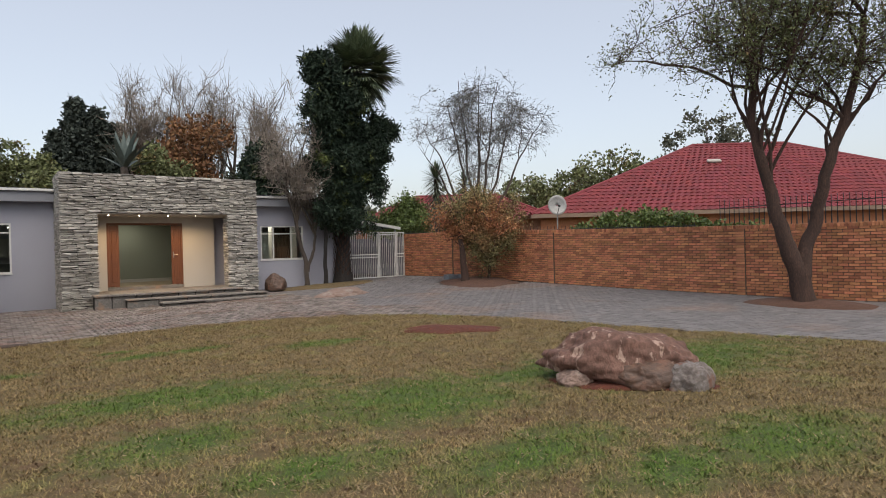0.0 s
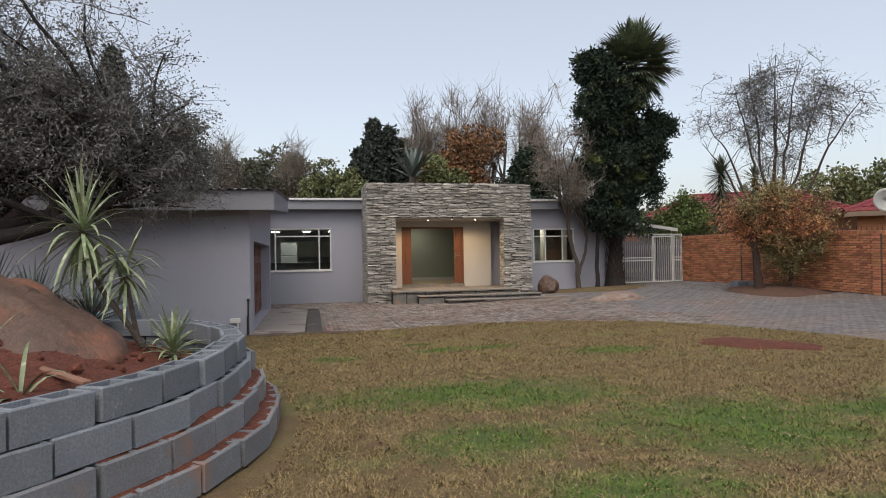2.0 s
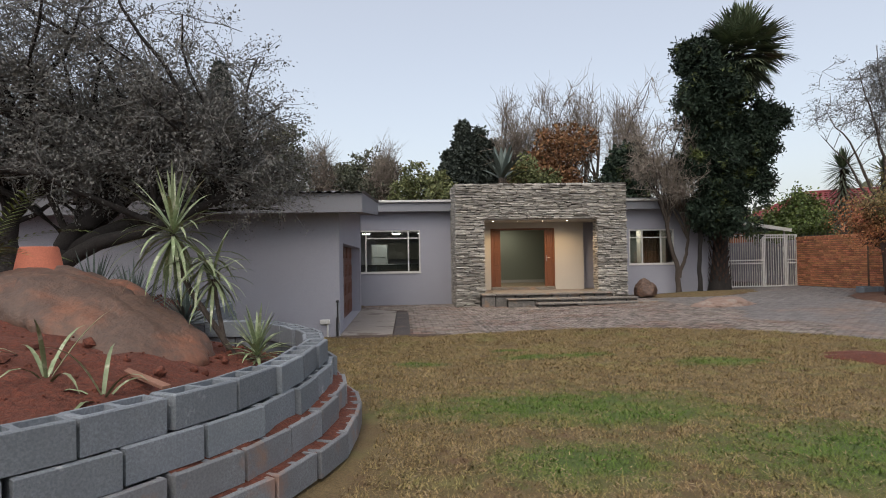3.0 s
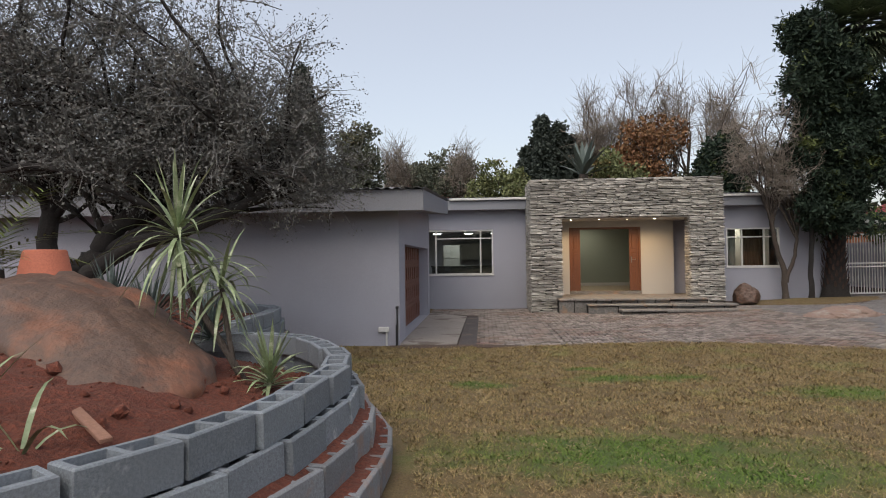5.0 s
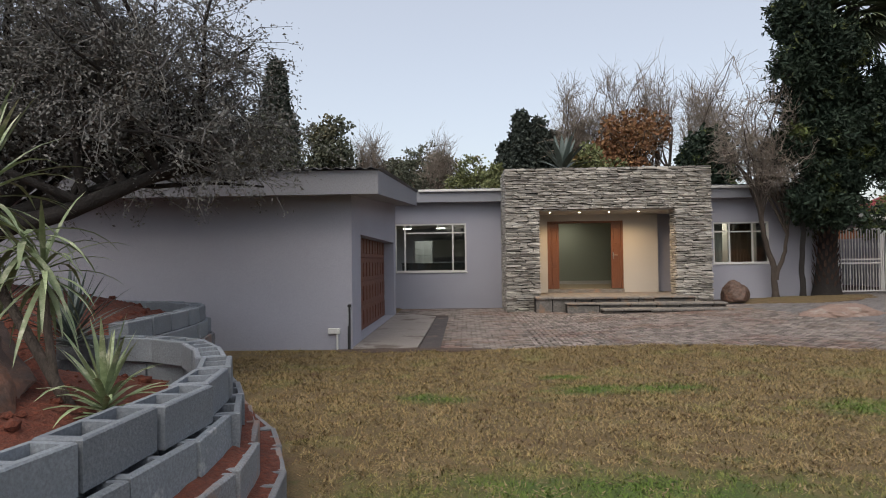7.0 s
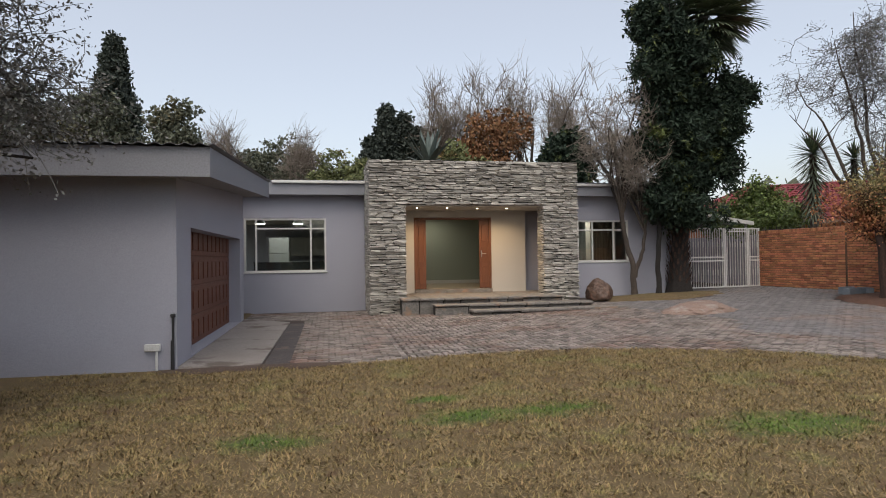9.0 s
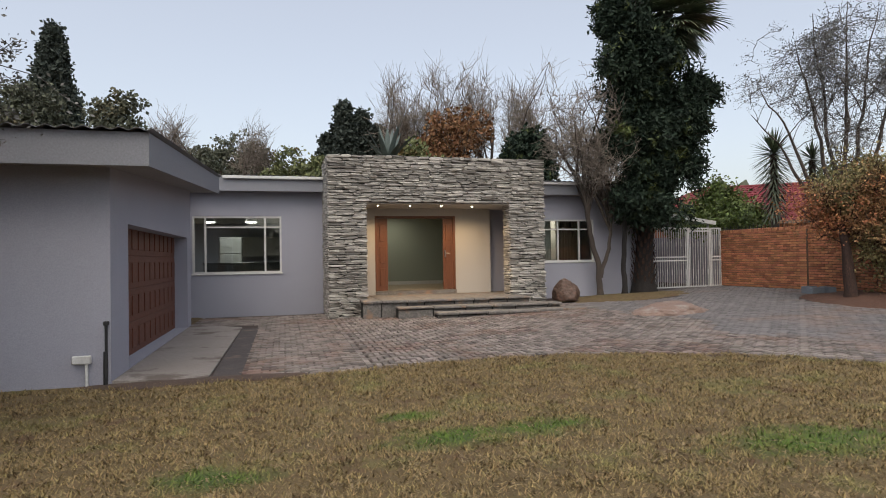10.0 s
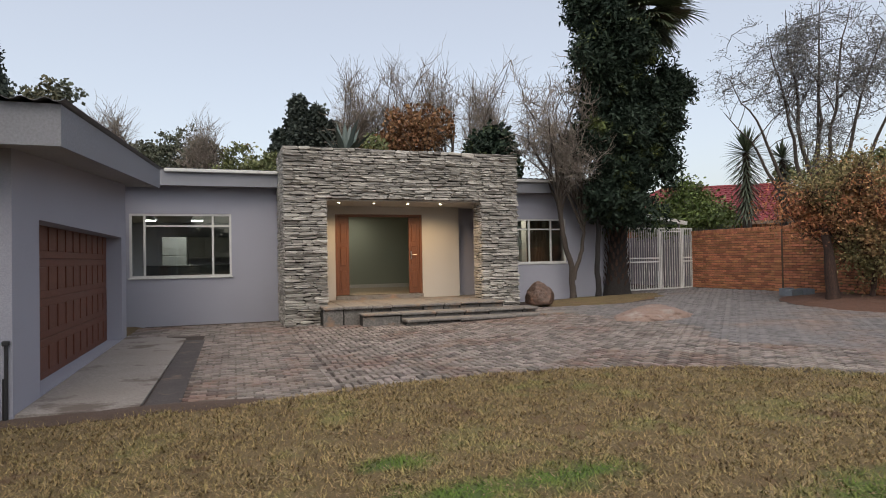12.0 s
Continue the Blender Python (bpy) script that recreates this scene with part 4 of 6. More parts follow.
mound("soil_bed", (11.2, 22.0), 2.2, 1.1, 0.06, 8, M["lawn"], "dry grass bed under the palm beside the house", 4)

# clay pot upside down on the boulder
e = empty("clay_pot", (-3.35, 7.7, 1.46))
tagged(e, "upturned terracotta clay pot standing on a boulder", "pot")
bm = bmesh.new()
prof = [(0.255, 0.0), (0.262, 0.03), (0.255, 0.10), (0.235, 0.105), (0.185, 0.36), (0.17, 0.375), (0.05, 0.378), (0.05, 0.36), (0.16, 0.355), (0.215, 0.10), (0.235, 0.0)]
ns = 36
rings_ = [[bm.verts.new((rr * math.cos(2 * math.pi * i / ns), rr * math.sin(2 * math.pi * i / ns), zz)) for i in range(ns)] for rr, zz in prof]
for a, b in zip(rings_, rings_[1:] + rings_[:1]):
    for i in range(ns):
        bm.faces.new((a[i], a[(i + 1) % ns], b[(i + 1) % ns], b[i]))
bmesh.ops.recalc_face_normals(bm, faces=bm.faces[:])
part("body", bm, M["terracotta"], e, smooth=True)

# plank on the soil
e = part("plank", moved(boxes((-0.54, -0.03, 0, 0.54, 0.03, 0.025), bevel=0.004), pose(-1.40, 5.38, 0.85, 3, 5, -42)), M["stake"])
tagged(e, "weathered reddish wooden stake lying on the red soil", "plank")

# meter box and pipes on the garage wall
e = empty("meter_box", (-1.11, GY0, 0.02))
tagged(e, "small white plastic box on a white pipe at the garage wall", "meter box")
part("box", boxes((-0.12, -0.06, 0.26, 0.09, 0.0, 0.36), bevel=0.01), M["white"], e)
part("pipe", cyl((0.04, -0.035, -0.03), (0.04, -0.035, 0.26), 0.018, 0.018, 10), M["white"], e)
e = empty("standpipe", (-0.855, GY0, 0.0))
tagged(e, "dark standpipe rising against the garage wall", "pipe")
part("pipe", cyl((0, -0.03, -0.05), (0, -0.03, 0.76), 0.017, 0.017, 8), M["dark"], e)
part("sleeve", cyl((-0.01, -0.03, -0.05), (-0.01, -0.03, 0.42), 0.026, 0.024, 8), M["dark"], e)
part("tap", boxes((-0.03, -0.06, 0.74, 0.03, 0.0, 0.79), bevel=0.008), M["dark"], e)


# ---- plants ----
def tubes(lines, sides=6):
    """Joined tapered tubes; lines: lists of (point, radius)."""
    V, Fc = [], []
    for ln in lines:
        s = sides if ln[0][1] > 0.02 else 3
        base = len(V)
        for i, (p, r) in enumerate(ln):
            t = (ln[min(i + 1, len(ln) - 1)][0] - ln[max(i - 1, 0)][0]).normalized()
            u = t.orthogonal().normalized()
            w = t.cross(u)
            for k in range(s):
                a = 2 * math.pi * k / s
                V.append(p + (u * math.cos(a) + w * math.sin(a)) * r)
        for i in range(len(ln) - 1):
            for k in range(s):
                a, b = base + i * s + k, base + i * s + (k + 1) % s
                Fc.append((a, b, b + s, a + s))
    return V, Fc


def bent(r, a, b, r0, r1, n=6, wob=0.12, sag=0.0):
    """A crooked line from a to b with tapering radius."""
    L = (b - a).length
    out = []
    o = Vector((r.uniform(-9, 9), r.uniform(-9, 9), r.uniform(-9, 9)))
    for i in range(n + 1):
        f = i / n
        p = a.lerp(b, f) + noise.noise_vector(o + Vector((f * 2.2, 0, 0))) * (wob * L * math.sin(math.pi * min(f * 1.0, 1.0)) ** 0.8)
        p.z += sag * L * math.sin(math.pi * f)
        out.append((p, r0 + (r1 - r0) * f))
    return out


def leaf_cards(points, n, spread, size, ratio, gen, droop=0.0):
    """Many small diamond leaves round points."""
    P_ = np.repeat(np.array([tuple(p) for p in points]), n, axis=0)
    m = len(P_)
    P_ = P_ + gen.normal(0, spread, (m, 3))
    d = gen.normal(0, 1, (m, 3))
    d[:, 2] -= droop
    d /= np.linalg.norm(d, axis=1)[:, None]
    s = np.cross(d, gen.normal(0, 1, (m, 3)))
    s /= np.linalg.norm(s, axis=1)[:, None] + 1e-9
    L = (size * gen.uniform(0.6, 1.4, m))[:, None]
    v = np.stack([P_, P_ + d * L * 0.5 + s * L * ratio, P_ + d * L, P_ + d * L * 0.5 - s * L * ratio], axis=1).reshape(-1, 3)
    f = np.arange(m * 4).reshape(-1, 4)
    return v, f


def quick_mesh(name, v, f, mat, parent):
    me = bpy.data.meshes.new(name)
    me.vertices.add(len(v))
    me.vertices.foreach_set("co", np.asarray(v, dtype=np.float32).ravel())
    k = f.shape[1]
    me.loops.add(f.size)
    me.loops.foreach_set("vertex_index", f.ravel().astype(np.int32))
    me.polygons.add(len(f))
    me.polygons.foreach_set("loop_start", np.arange(0, f.size, k, dtype=np.int32))
    me.update(calc_edges=True)
    me.materials.append(mat)
    o = new(name, me)
    o.parent = parent
    return o


def in_crown(r, lobes, shell=0.45):
    """A random place in one of the crown's lobes (centre, radii)."""
    c, rad = r.choices(lobes, weights=[l[1][0] * l[1][1] * l[1][2] for l in lobes])[0]
    while True:
        q = Vector((r.uniform(-1, 1), r.uniform(-1, 1), r.uniform(-1, 1)))
        if shell < q.length < 1:
            return Vector((c[0] + q.x * rad[0], c[1] + q.y * rad[1], c[2] + q.z * rad[2]))


def tree(name, label, stems, lobes, bark, leaf, seed, limbs=8, boughs=6, twigs=5, leaves=8, leaf_size=0.08, ratio=0.28, spread=0.10,
         r_limb=0.05, reach=1.0, droop=0.0, twig_mat=None, shell=0.35, sag=0.08, twig_len=0.5, category="tree", twig_r=0.006, wob=1.0):
    """stems: lists of (x, y, z, radius) from the ground up; lobes: crown ellipsoids in world space."""
    r = random.Random(seed)
    gen = np.random.default_rng(seed)
    bx, by, bz = stems[0][0][:3]
    e = empty(name, (bx, by, bz))
    tagged(e, label, category)
    B = Vector((bx, by, bz))
    tops, tips, fine = [], [], []
    for st in stems:
        pts = [(Vector(p[:3]) - B, p[3]) for p in st]
        line = []
        for (a, ra), (b, rb) in zip(pts[:-1], pts[1:]):
            seg = bent(r, a, b, ra, rb, 5, 0.08)
            line += seg[:-1]
        line.append(pts[-1])
        if len(line) and st is not None:
            p0, q0 = line[0]
            line[0] = (p0 - Vector((0, 0, 0.08)), q0 * 1.35)
        v, f = tubes([line], 12)
        o = obj("trunk", v, f, M[bark], e, smooth=True)
        tops.append(line)
    limb_lines, bough_lines, twig_lines = [], [], []
    for i in range(limbs):
        src = tops[i % len(tops)]
        k = r.randrange(max(1, int(len(src) * 0.55)), len(src))
        p, rad = src[k]
        target = in_crown(r, lobes, shell) - B
        if i % 3 == 2:
            target = target.lerp(p, 0.3)
        rl = min(rad * 0.75, r_limb * r.uniform(0.7, 1.2))
        ln = bent(r, p, target, rl, rl * 0.25, 8, 0.16 * wob, sag)
        limb_lines.append(ln)
    for ln in limb_lines:
        L = (ln[-1][0] - ln[0][0]).length
        for _ in range(boughs):
            k = r.randrange(3, len(ln))
            p, rad = ln[k]
            near = min((in_crown(r, lobes, 0.2) - B for _ in range(7)), key=lambda q: (q - p).length)
            tgt = p + (near - p) * min(1.0, reach * r.uniform(0.7, 1.1) / max((near - p).length, 0.3))
            bl = bent(r, p, tgt, max(rad * 0.55, twig_r * 1.6), twig_r * 1.2, 5, 0.18 * wob, sag * 0.5)
            bough_lines.append(bl)
            for _ in range(twigs):
                q, rq = bl[r.randrange(1, len(bl))]
                d = Vector((r.gauss(0, 1), r.gauss(0, 1), r.gauss(0.25 - droop, 0.8))).normalized()
                d = (d + (q - ln[0][0]).normalized() * 0.7).normalized()
                tl = bent(r, q, q + d * twig_len * r.uniform(0.5, 1.3) - Vector((0, 0, droop * 0.25)), twig_r, twig_r * 0.45, 4, 0.2 * wob, 0.0)
                twig_lines.append(tl)
                tips += [tl[2][0], tl[3][0], tl[4][0]]
    v, f = tubes(limb_lines, 7)
    big = obj("branchwork", v, f, M[bark], e, smooth=True)
    tagged(big, kind="stuff")
    v, f = tubes(bough_lines + twig_lines, 4)
    tagged(obj("twigwork", v, f, M[twig_mat or bark], e), kind="stuff")
    if leaf:
        v, f = leaf_cards(tips, leaves, spread, leaf_size, ratio, gen, droop)
        tagged(quick_mesh("crown", v, f, M[leaf], e), kind="stuff")
    return e


def blades(name, mat, leaves, parent):
    """Strap leaves: each (start, direction, length, width, sag)."""
    V, Fc = [], []
    for p, d, L, w, sag in leaves:
        d = d.normalized()
        side = d.cross(Vector((0, 0, 1)))
        side = side.normalized() if side.length > 0.05 else Vector((1, 0, 0))
        b = len(V)
        q, dd = Vector(p), d.copy()
        n = 6
        for i in range(n + 1):
            f = i / n
            ww = w * (0.55 + 1.6 * f - 2.1 * f * f) if f < 0.99 else 0.001
            nrm = side.cross(dd).normalized()
            V += [q - side * ww, q + nrm * ww * -0.35, q + side * ww]
            q = q + dd * (L / n)
            dd = (dd - Vector((0, 0, sag / n * (0.4 + 1.6 * f)))).normalized()
        for i in range(n):
            a = b + i * 3
            Fc += [(a, a + 1, a + 4, a + 3), (a + 1, a + 2, a + 5, a + 4)]
    return obj(name, V, Fc, M[mat], parent, smooth=True)


def rosette(r, at, n, L, w, up=(-0.5, 1.0), sag=1.6):
    out = []
    for i in range(n):
        a = i * 2.399 + r.uniform(-0.2, 0.2)
        el = up[0] + (up[1] - up[0]) * (i / n) + r.uniform(-0.15, 0.15)
        d = Vector((math.cos(a) * math.cos(el), math.sin(a) * math.cos(el), math.sin(el)))
        out.append((Vector(at) + Vector((0, 0, 0.12 * i / n)), d, L * r.uniform(0.75, 1.1), w, sag * r.uniform(0.5, 1.2) * (0.4 if el > 0.9 else 1)))
    return out


# variegated dracaena in the raised bed
r2 = random.Random(21)
e = empty("dracaena", (-1.05, 7.0, 0.62))
tagged(e, "variegated green and cream strap-leaved dracaena with bare grey stems", "shrub")
B = Vector((-1.05, 7.0, 0.62))
s1 = [(Vector((0, 0, 0)), 0.035), (Vector((-0.22, 0.02, 0.35)), 0.03), (Vector((-0.48, 0.06, 0.72)), 0.027), (Vector((-0.62, 0.08, 1.0)), 0.026), (Vector((-0.68, 0.08, 1.38)), 0.024)]
s2 = [(Vector((-0.16, 0.02, 0.26)), 0.026), (Vector((-0.22, 0.05, 0.55)), 0.022), (Vector((-0.28, 0.1, 0.85)), 0.02)]
for ln in (s1, s2):
    v, f = tubes([ln], 8)
    obj("stem", v, f, M["bark"], e, smooth=True)
blades("top_leaves", "blade", rosette(r2, (-0.66, 0.08, 1.24), 58, 0.70, 0.021, (-1.2, 1.45), 1.7), e)
blades("side_leaves", "blade", rosette(r2, (-0.28, 0.1, 0.80), 34, 0.52, 0.018, (-1.0, 1.2), 2.0), e)
blades("side_leaves", "blade", rosette(r2, (-0.36, 0.05, 0.98), 18, 0.56, 0.022, (-0.9, 0.6), 1.9), e)
blades("low_leaves", "blade", rosette(r2, (0.18, -0.05, 0.05), 46, 0.46, 0.02, (0.0, 1.35), 1.5), e)
for x, y, z in ((-2.55, 8.1, 1.0), (-2.1, 8.5, 0.85), (-3.1, 8.35, 1.1)):
    e = empty("agave", (x, y, z))
    tagged(e, "blue-grey spiky rosette plant in the red soil bed", "plant", "spiky rosettes in the bed")
    blades("leaves", "agave", rosette(r2, (0, 0, 0), 70, 0.6, 0.016, (0.05, 1.4), 0.5), e)
for x, y, z, n in ((-1.75, 5.0, 0.78, 9), (-2.3, 4.9, 0.85, 8), (-1.35, 4.9, 0.68, 5)):
    e = empty("strap_plant", (x, y, z))
    tagged(e, "drooping strap-leaved seedling in the red soil", "plant", "seedlings in the bed")
    blades("leaves", "blade", rosette(r2, (0, 0, 0), n + 3, 0.55, 0.017, (0.4, 1.2), 3.2), e)
e = empty("cycad", (-4.1, 7.9, 1.25))
tagged(e, "yellow-green cycad with arching fronds", "plant")
v, f = tubes([[(Vector((0, 0, -0.1)), 0.16), (Vector((0, 0, 0.4)), 0.13)]], 10)
obj("stem", v, f, M["bark"], e)
fl = []
for p, d, L, w, sg in rosette(r2, (0, 0, 0.4), 16, 1.1, 0.02, (0.2, 1.2), 1.3):
    q, dd = p, d.normalized()
    for k in range(14):
        sd = dd.cross(Vector((0, 0, 1))).normalized()
        for s in (-1, 1):
            fl.append((q, sd * s + dd * 0.6, 0.24, 0.013, 0.3))
        q = q + dd * (L / 14)
        dd = (dd - Vector((0, 0, sg / 14))).normalized()
blades("fronds", "frondgreen", fl, e)

# grey thorny tree over the garage wall
tree("thorn_tree", "low spreading thorny tree with dense grey-green crown over dark trunks",
     [[(-5.1, 10.1, 0.9, 0.20), (-4.8, 10.15, 1.5, 0.17), (-4.3, 10.3, 2.15, 0.15), (-3.7, 10.5, 2.7, 0.11)],
      [(-5.1, 10.15, 1.0, 0.15), (-5.3, 10.3, 2.0, 0.13), (-5.2, 10.5, 3.2, 0.09)],
      [(-4.75, 10.15, 1.5, 0.12), (-3.9, 10.1, 1.95, 0.11), (-2.9, 10.3, 2.3, 0.085), (-2.0, 10.6, 2.75, 0.05)],
      [(-4.6, 10.2, 1.8, 0.11), (-3.6, 10.4, 2.25, 0.10), (-2.5, 10.6, 2.55, 0.07), (-1.8, 10.7, 2.75, 0.04)]],
     [((-4.5, 10.6, 4.4), (2.6, 2.0, 2.0)), ((-2.7, 10.9, 3.7), (1.7, 1.7, 1.35)), ((-6.4, 10.2, 4.0), (1.8, 1.8, 1.7)), ((-5.4, 9.6, 5.4), (2.0, 1.6, 1.2)), ((-2.0, 11.2, 2.85), (0.9, 0.9, 0.6)), ((-1.35, 11.0, 2.9), (0.6, 0.8, 0.7)), ((-1.5, 10.9, 3.3), (0.8, 0.8, 1.0)), ((-1.55, 11.1, 3.1), (0.8, 0.8, 0.9)), ((-3.2, 10.2, 3.4), (1.5, 1.2, 0.8)), ((-1.6, 10.4, 3.5), (1.0, 1.2, 1.2)), ((-2.3, 10.6, 4.5), (1.4, 1.3, 1.1)), ((-4.2, 10.4, 6.0), (1.8, 1.6, 0.9)), ((-7.3, 9.6, 4.6), (1.6, 1.6, 2.0))],
     "barkdark", "leafgrey", 31, limbs=62, boughs=12, twigs=9, leaves=6, leaf_size=0.042, ratio=0.26, spread=0.045, r_limb=0.055, reach=0.95, twig_mat="twiggrey",
     twig_len=0.62, shell=0.1, sag=0.08, twig_r=0.006, droop=0.3)

# tall tree in front of the brick wall
tree("wall_tree", "tall forked tree with sparse olive foliage and some rust-coloured leaves",
     [[(15.65, 6.4, 0.08, 0.25), (15.6, 6.5, 0.9, 0.22), (15.42, 6.7, 1.6, 0.17), (15.3, 7.0, 3.0, 0.125), (15.0, 7.2, 4.4, 0.10), (15.1, 7.1, 6.2, 0.06)],
      [(15.62, 6.45, 0.85, 0.17), (15.85, 6.25, 1.8, 0.14), (15.85, 6.0, 3.0, 0.12), (16.15, 5.6, 4.6, 0.09), (16.3, 5.3, 6.5, 0.06)]],
     [((15.0, 7.4, 6.3), (2.6, 2.6, 1.5)), ((14.2, 8.8, 6.0), (1.7, 1.8, 1.2)), ((16.4, 4.7, 6.6), (2.3, 2.8, 1.9)), ((15.0, 6.4, 8.2), (3.0, 3.4, 1.7)), ((15.6, 3.8, 4.9), (1.3, 1.8, 1.0))],
     "barkred", "leafolive", 37, limbs=30, boughs=8, twigs=8, leaves=7, leaf_size=0.075, ratio=0.2, spread=0.13, r_limb=0.045, reach=1.2, twig_len=0.6, twig_r=0.008)

# bare twiggy tree beside the lounge window
tree("bare_tree", "small two-stemmed tree with a bare tan twiggy crown beside the house",
     [[(10.75, 22.75, 0.25, 0.10), (10.72, 22.75, 1.2, 0.085), (10.4, 22.7, 2.2, 0.075), (10.2, 22.65, 3.4, 0.06), (10.3, 22.6, 4.4, 0.04)],
      [(10.75, 22.75, 0.9, 0.07), (11.05, 22.7, 1.7, 0.055), (11.1, 22.7, 2.6, 0.045), (11.0, 22.6, 3.8, 0.03)]],
     [((10.1, 22.2, 5.0), (1.7, 1.3, 1.5)), ((9.2, 22.1, 4.7), (1.0, 0.9, 1.1)), ((10.4, 21.9, 6.5), (1.0, 1.0, 1.2)), ((9.6, 22.0, 5.9), (1.0, 0.9, 0.9)), ((10.9, 21.9, 4.6), (0.8, 0.7, 1.0))],
     "bark", None, 41, limbs=44, boughs=9, twigs=7, leaves=2, leaf_size=0.05, ratio=0.3, spread=0.05, r_limb=0.034, reach=0.9, twig_len=0.5, twig_mat="twig", sag=0.12, twig_r=0.007)

# dark evergreen beside the palm: tufts round a ragged outline (height, westmost, eastmost)
r9 = random.Random(64)
EVERGREEN = []
for z, x0, x1 in ((2.7, 11.0, 13.2), (3.4, 10.8, 13.9), (4.2, 10.6, 14.2), (5.0, 10.4, 14.8), (5.8, 10.3, 15.3), (6.5, 10.3, 15.2), (7.2, 10.4, 14.3), (7.9, 10.5, 12.8), (8.6, 10.7, 12.4), (9.2, 11.0, 12.0)):
    for k in range(6):
        f = (k + r9.uniform(-0.3, 0.3)) / 5
        q = r9.uniform(0.38, 0.62)
        EVERGREEN.append(((x0 + q * 0.7 + (x1 - x0 - 1.4 * q) * f, 22.25 + r9.uniform(-0.75, 0.65), z + r9.uniform(-0.35, 0.35)), (q, q, q * r9.uniform(0.7, 1.1))))
tree("evergreen_tree", "tall dense dark green evergreen tree on a slim stem",
     [[(11.4, 22.45, 0.27, 0.085), (11.42, 22.45, 1.5, 0.075), (11.5, 22.5, 3.0, 0.07), (11.8, 22.5, 5.0, 0.06), (12.0, 22.5, 8.0, 0.03)]],
     EVERGREEN,
     "barkdark", "leafdark", 43, limbs=96, boughs=7, twigs=6, leaves=12, leaf_size=0.17, ratio=0.17, spread=0.10, r_limb=0.03, reach=0.6, twig_len=0.38, droop=0.1, shell=0.1)


# fan palm behind it
def fan_palm(at, height, crown_r, seed, label):
    r = random.Random(seed)
    e = empty("fan_palm", at)
    tagged(e, label, "palm")
    v, f = tubes([[(Vector((0, 0, -0.1)), 0.46), (Vector((0, 0, 0.35)), 0.36), (Vector((0.03, 0, 1.2)), 0.27), (Vector((0.3, -0.15, height * 0.6)), 0.2), (Vector((0.8, -0.4, height)), 0.17)]], 16)
    obj("trunk", v, f, M["barkdark"], e, smooth=True)
    boots = []
    for k in range(150):
        a, z = k * 2.399, 0.25 + 2.4 * k / 150
        rad = 0.37 - 0.04 * z
        p = Vector((math.cos(a) * rad, math.sin(a) * rad, z))
        boots.append((p, Vector((math.cos(a) * 0.35, math.sin(a) * 0.35, 1)), 0.22, 0.05, -0.2))
    tagged(blades("bootwork", "barkred", boots, e), kind="stuff")
    top = Vector((0.8, -0.4, height))
    for k in range(58):
        a = k * 2.399
        el = -1.25 + 2.7 * k / 58 + r.uniform(-0.1, 0.1)
        d = Vector((math.cos(a) * math.cos(el), math.sin(a) * math.cos(el), math.sin(el)))
        stalk = crown_r * r.uniform(0.28, 0.45)
        hub = top + d * stalk - Vector((0, 0, 0.12 * stalk))
        side = d.cross(Vector((0, 0, 1))).normalized()
        upv = side.cross(d)
        lv = [(top, d, stalk, 0.014, 0.2)]
        for j in range(26):
            b = (j / 25 - 0.5) * 3.9
            dd = d * math.cos(b) + side * math.sin(b) * 0.95 + upv * 0.15 * math.cos(b)
            lv.append((hub, dd, crown_r * (0.38 + 0.12 * math.cos(b * 0.6)) * r.uniform(0.9, 1.08), 0.05, r.uniform(0.3, 0.9)))
        blades("frond", "frond", lv, e)


fan_palm((12.45, 23.0, 0.30), 9.0, 2.15, 3, "tall fan palm with a thick rough trunk and dark drooping fronds")


# yucca behind the wall
def yucca(at, trunk_h, label, seed, n=110, L=0.75):
    r = random.Random(seed)
    e = empty("yucca", at)
    tagged(e, label, "yucca")
    v, f = tubes([[(Vector((0, 0, 0)), 0.14), (Vector((0, 0, trunk_h)), 0.1)]], 8)
    obj("trunk", v, f, M["bark"], e)
    lv = rosette(r, (0, 0, trunk_h), n, L * 1.05, 0.032, (-0.45, 1.5), 0.1)
    blades("leaves", "frond", lv, e)
    sk = []
    for i in range(n * 2):
        a = i * 2.399
        z = trunk_h - 1.9 * (i / (2 * n))
        sk.append((Vector((math.cos(a) * 0.08, math.sin(a) * 0.08, z)), Vector((math.cos(a), math.sin(a), -0.35 - 0.8 * i / (2 * n))), L * r.uniform(0.75, 1.05) * (1 - 0.2 * i / (2 * n)), 0.03, 0.35))
    blades("hanging_leaves", "frondgrey", sk, e)


yucca((16.7, 22.05, 0.4), 4.3, "tall yucca with a spiky head and a skirt of hanging leaves", 8)
yucca((18.5, 22.3, 0.4), 4.2, "yucca head rising behind the brick wall", 9, 70, 0.6)

# shrub with autumn colours by the wall
tree("autumn_bush", "rounded bush with green and rust-coloured autumn leaves by the wall",
     [[(14.68, 17.6, 0.35, 0.15), (14.6, 17.6, 1.2, 0.12), (14.5, 17.7, 2.2, 0.07)], [(15.5, 17.3, 0.35, 0.06), (15.6, 17.2, 1.4, 0.05), (15.7, 17.1, 2.2, 0.03)]],
     [((15.1, 17.7, 3.0), (1.5, 1.5, 1.15)), ((15.6, 17.0, 2.5), (1.3, 1.3, 1.2)), ((14.7, 18.3, 2.6), (1.1, 1.1, 1.0)), ((15.6, 17.1, 1.3), (0.8, 0.9, 0.9))],
     "barkred", "leafbush", 47, limbs=34, boughs=9, twigs=7, leaves=6, leaf_size=0.07, ratio=0.3, spread=0.09, r_limb=0.02, reach=0.8, twig_len=0.4, shell=0.2, category="bush")

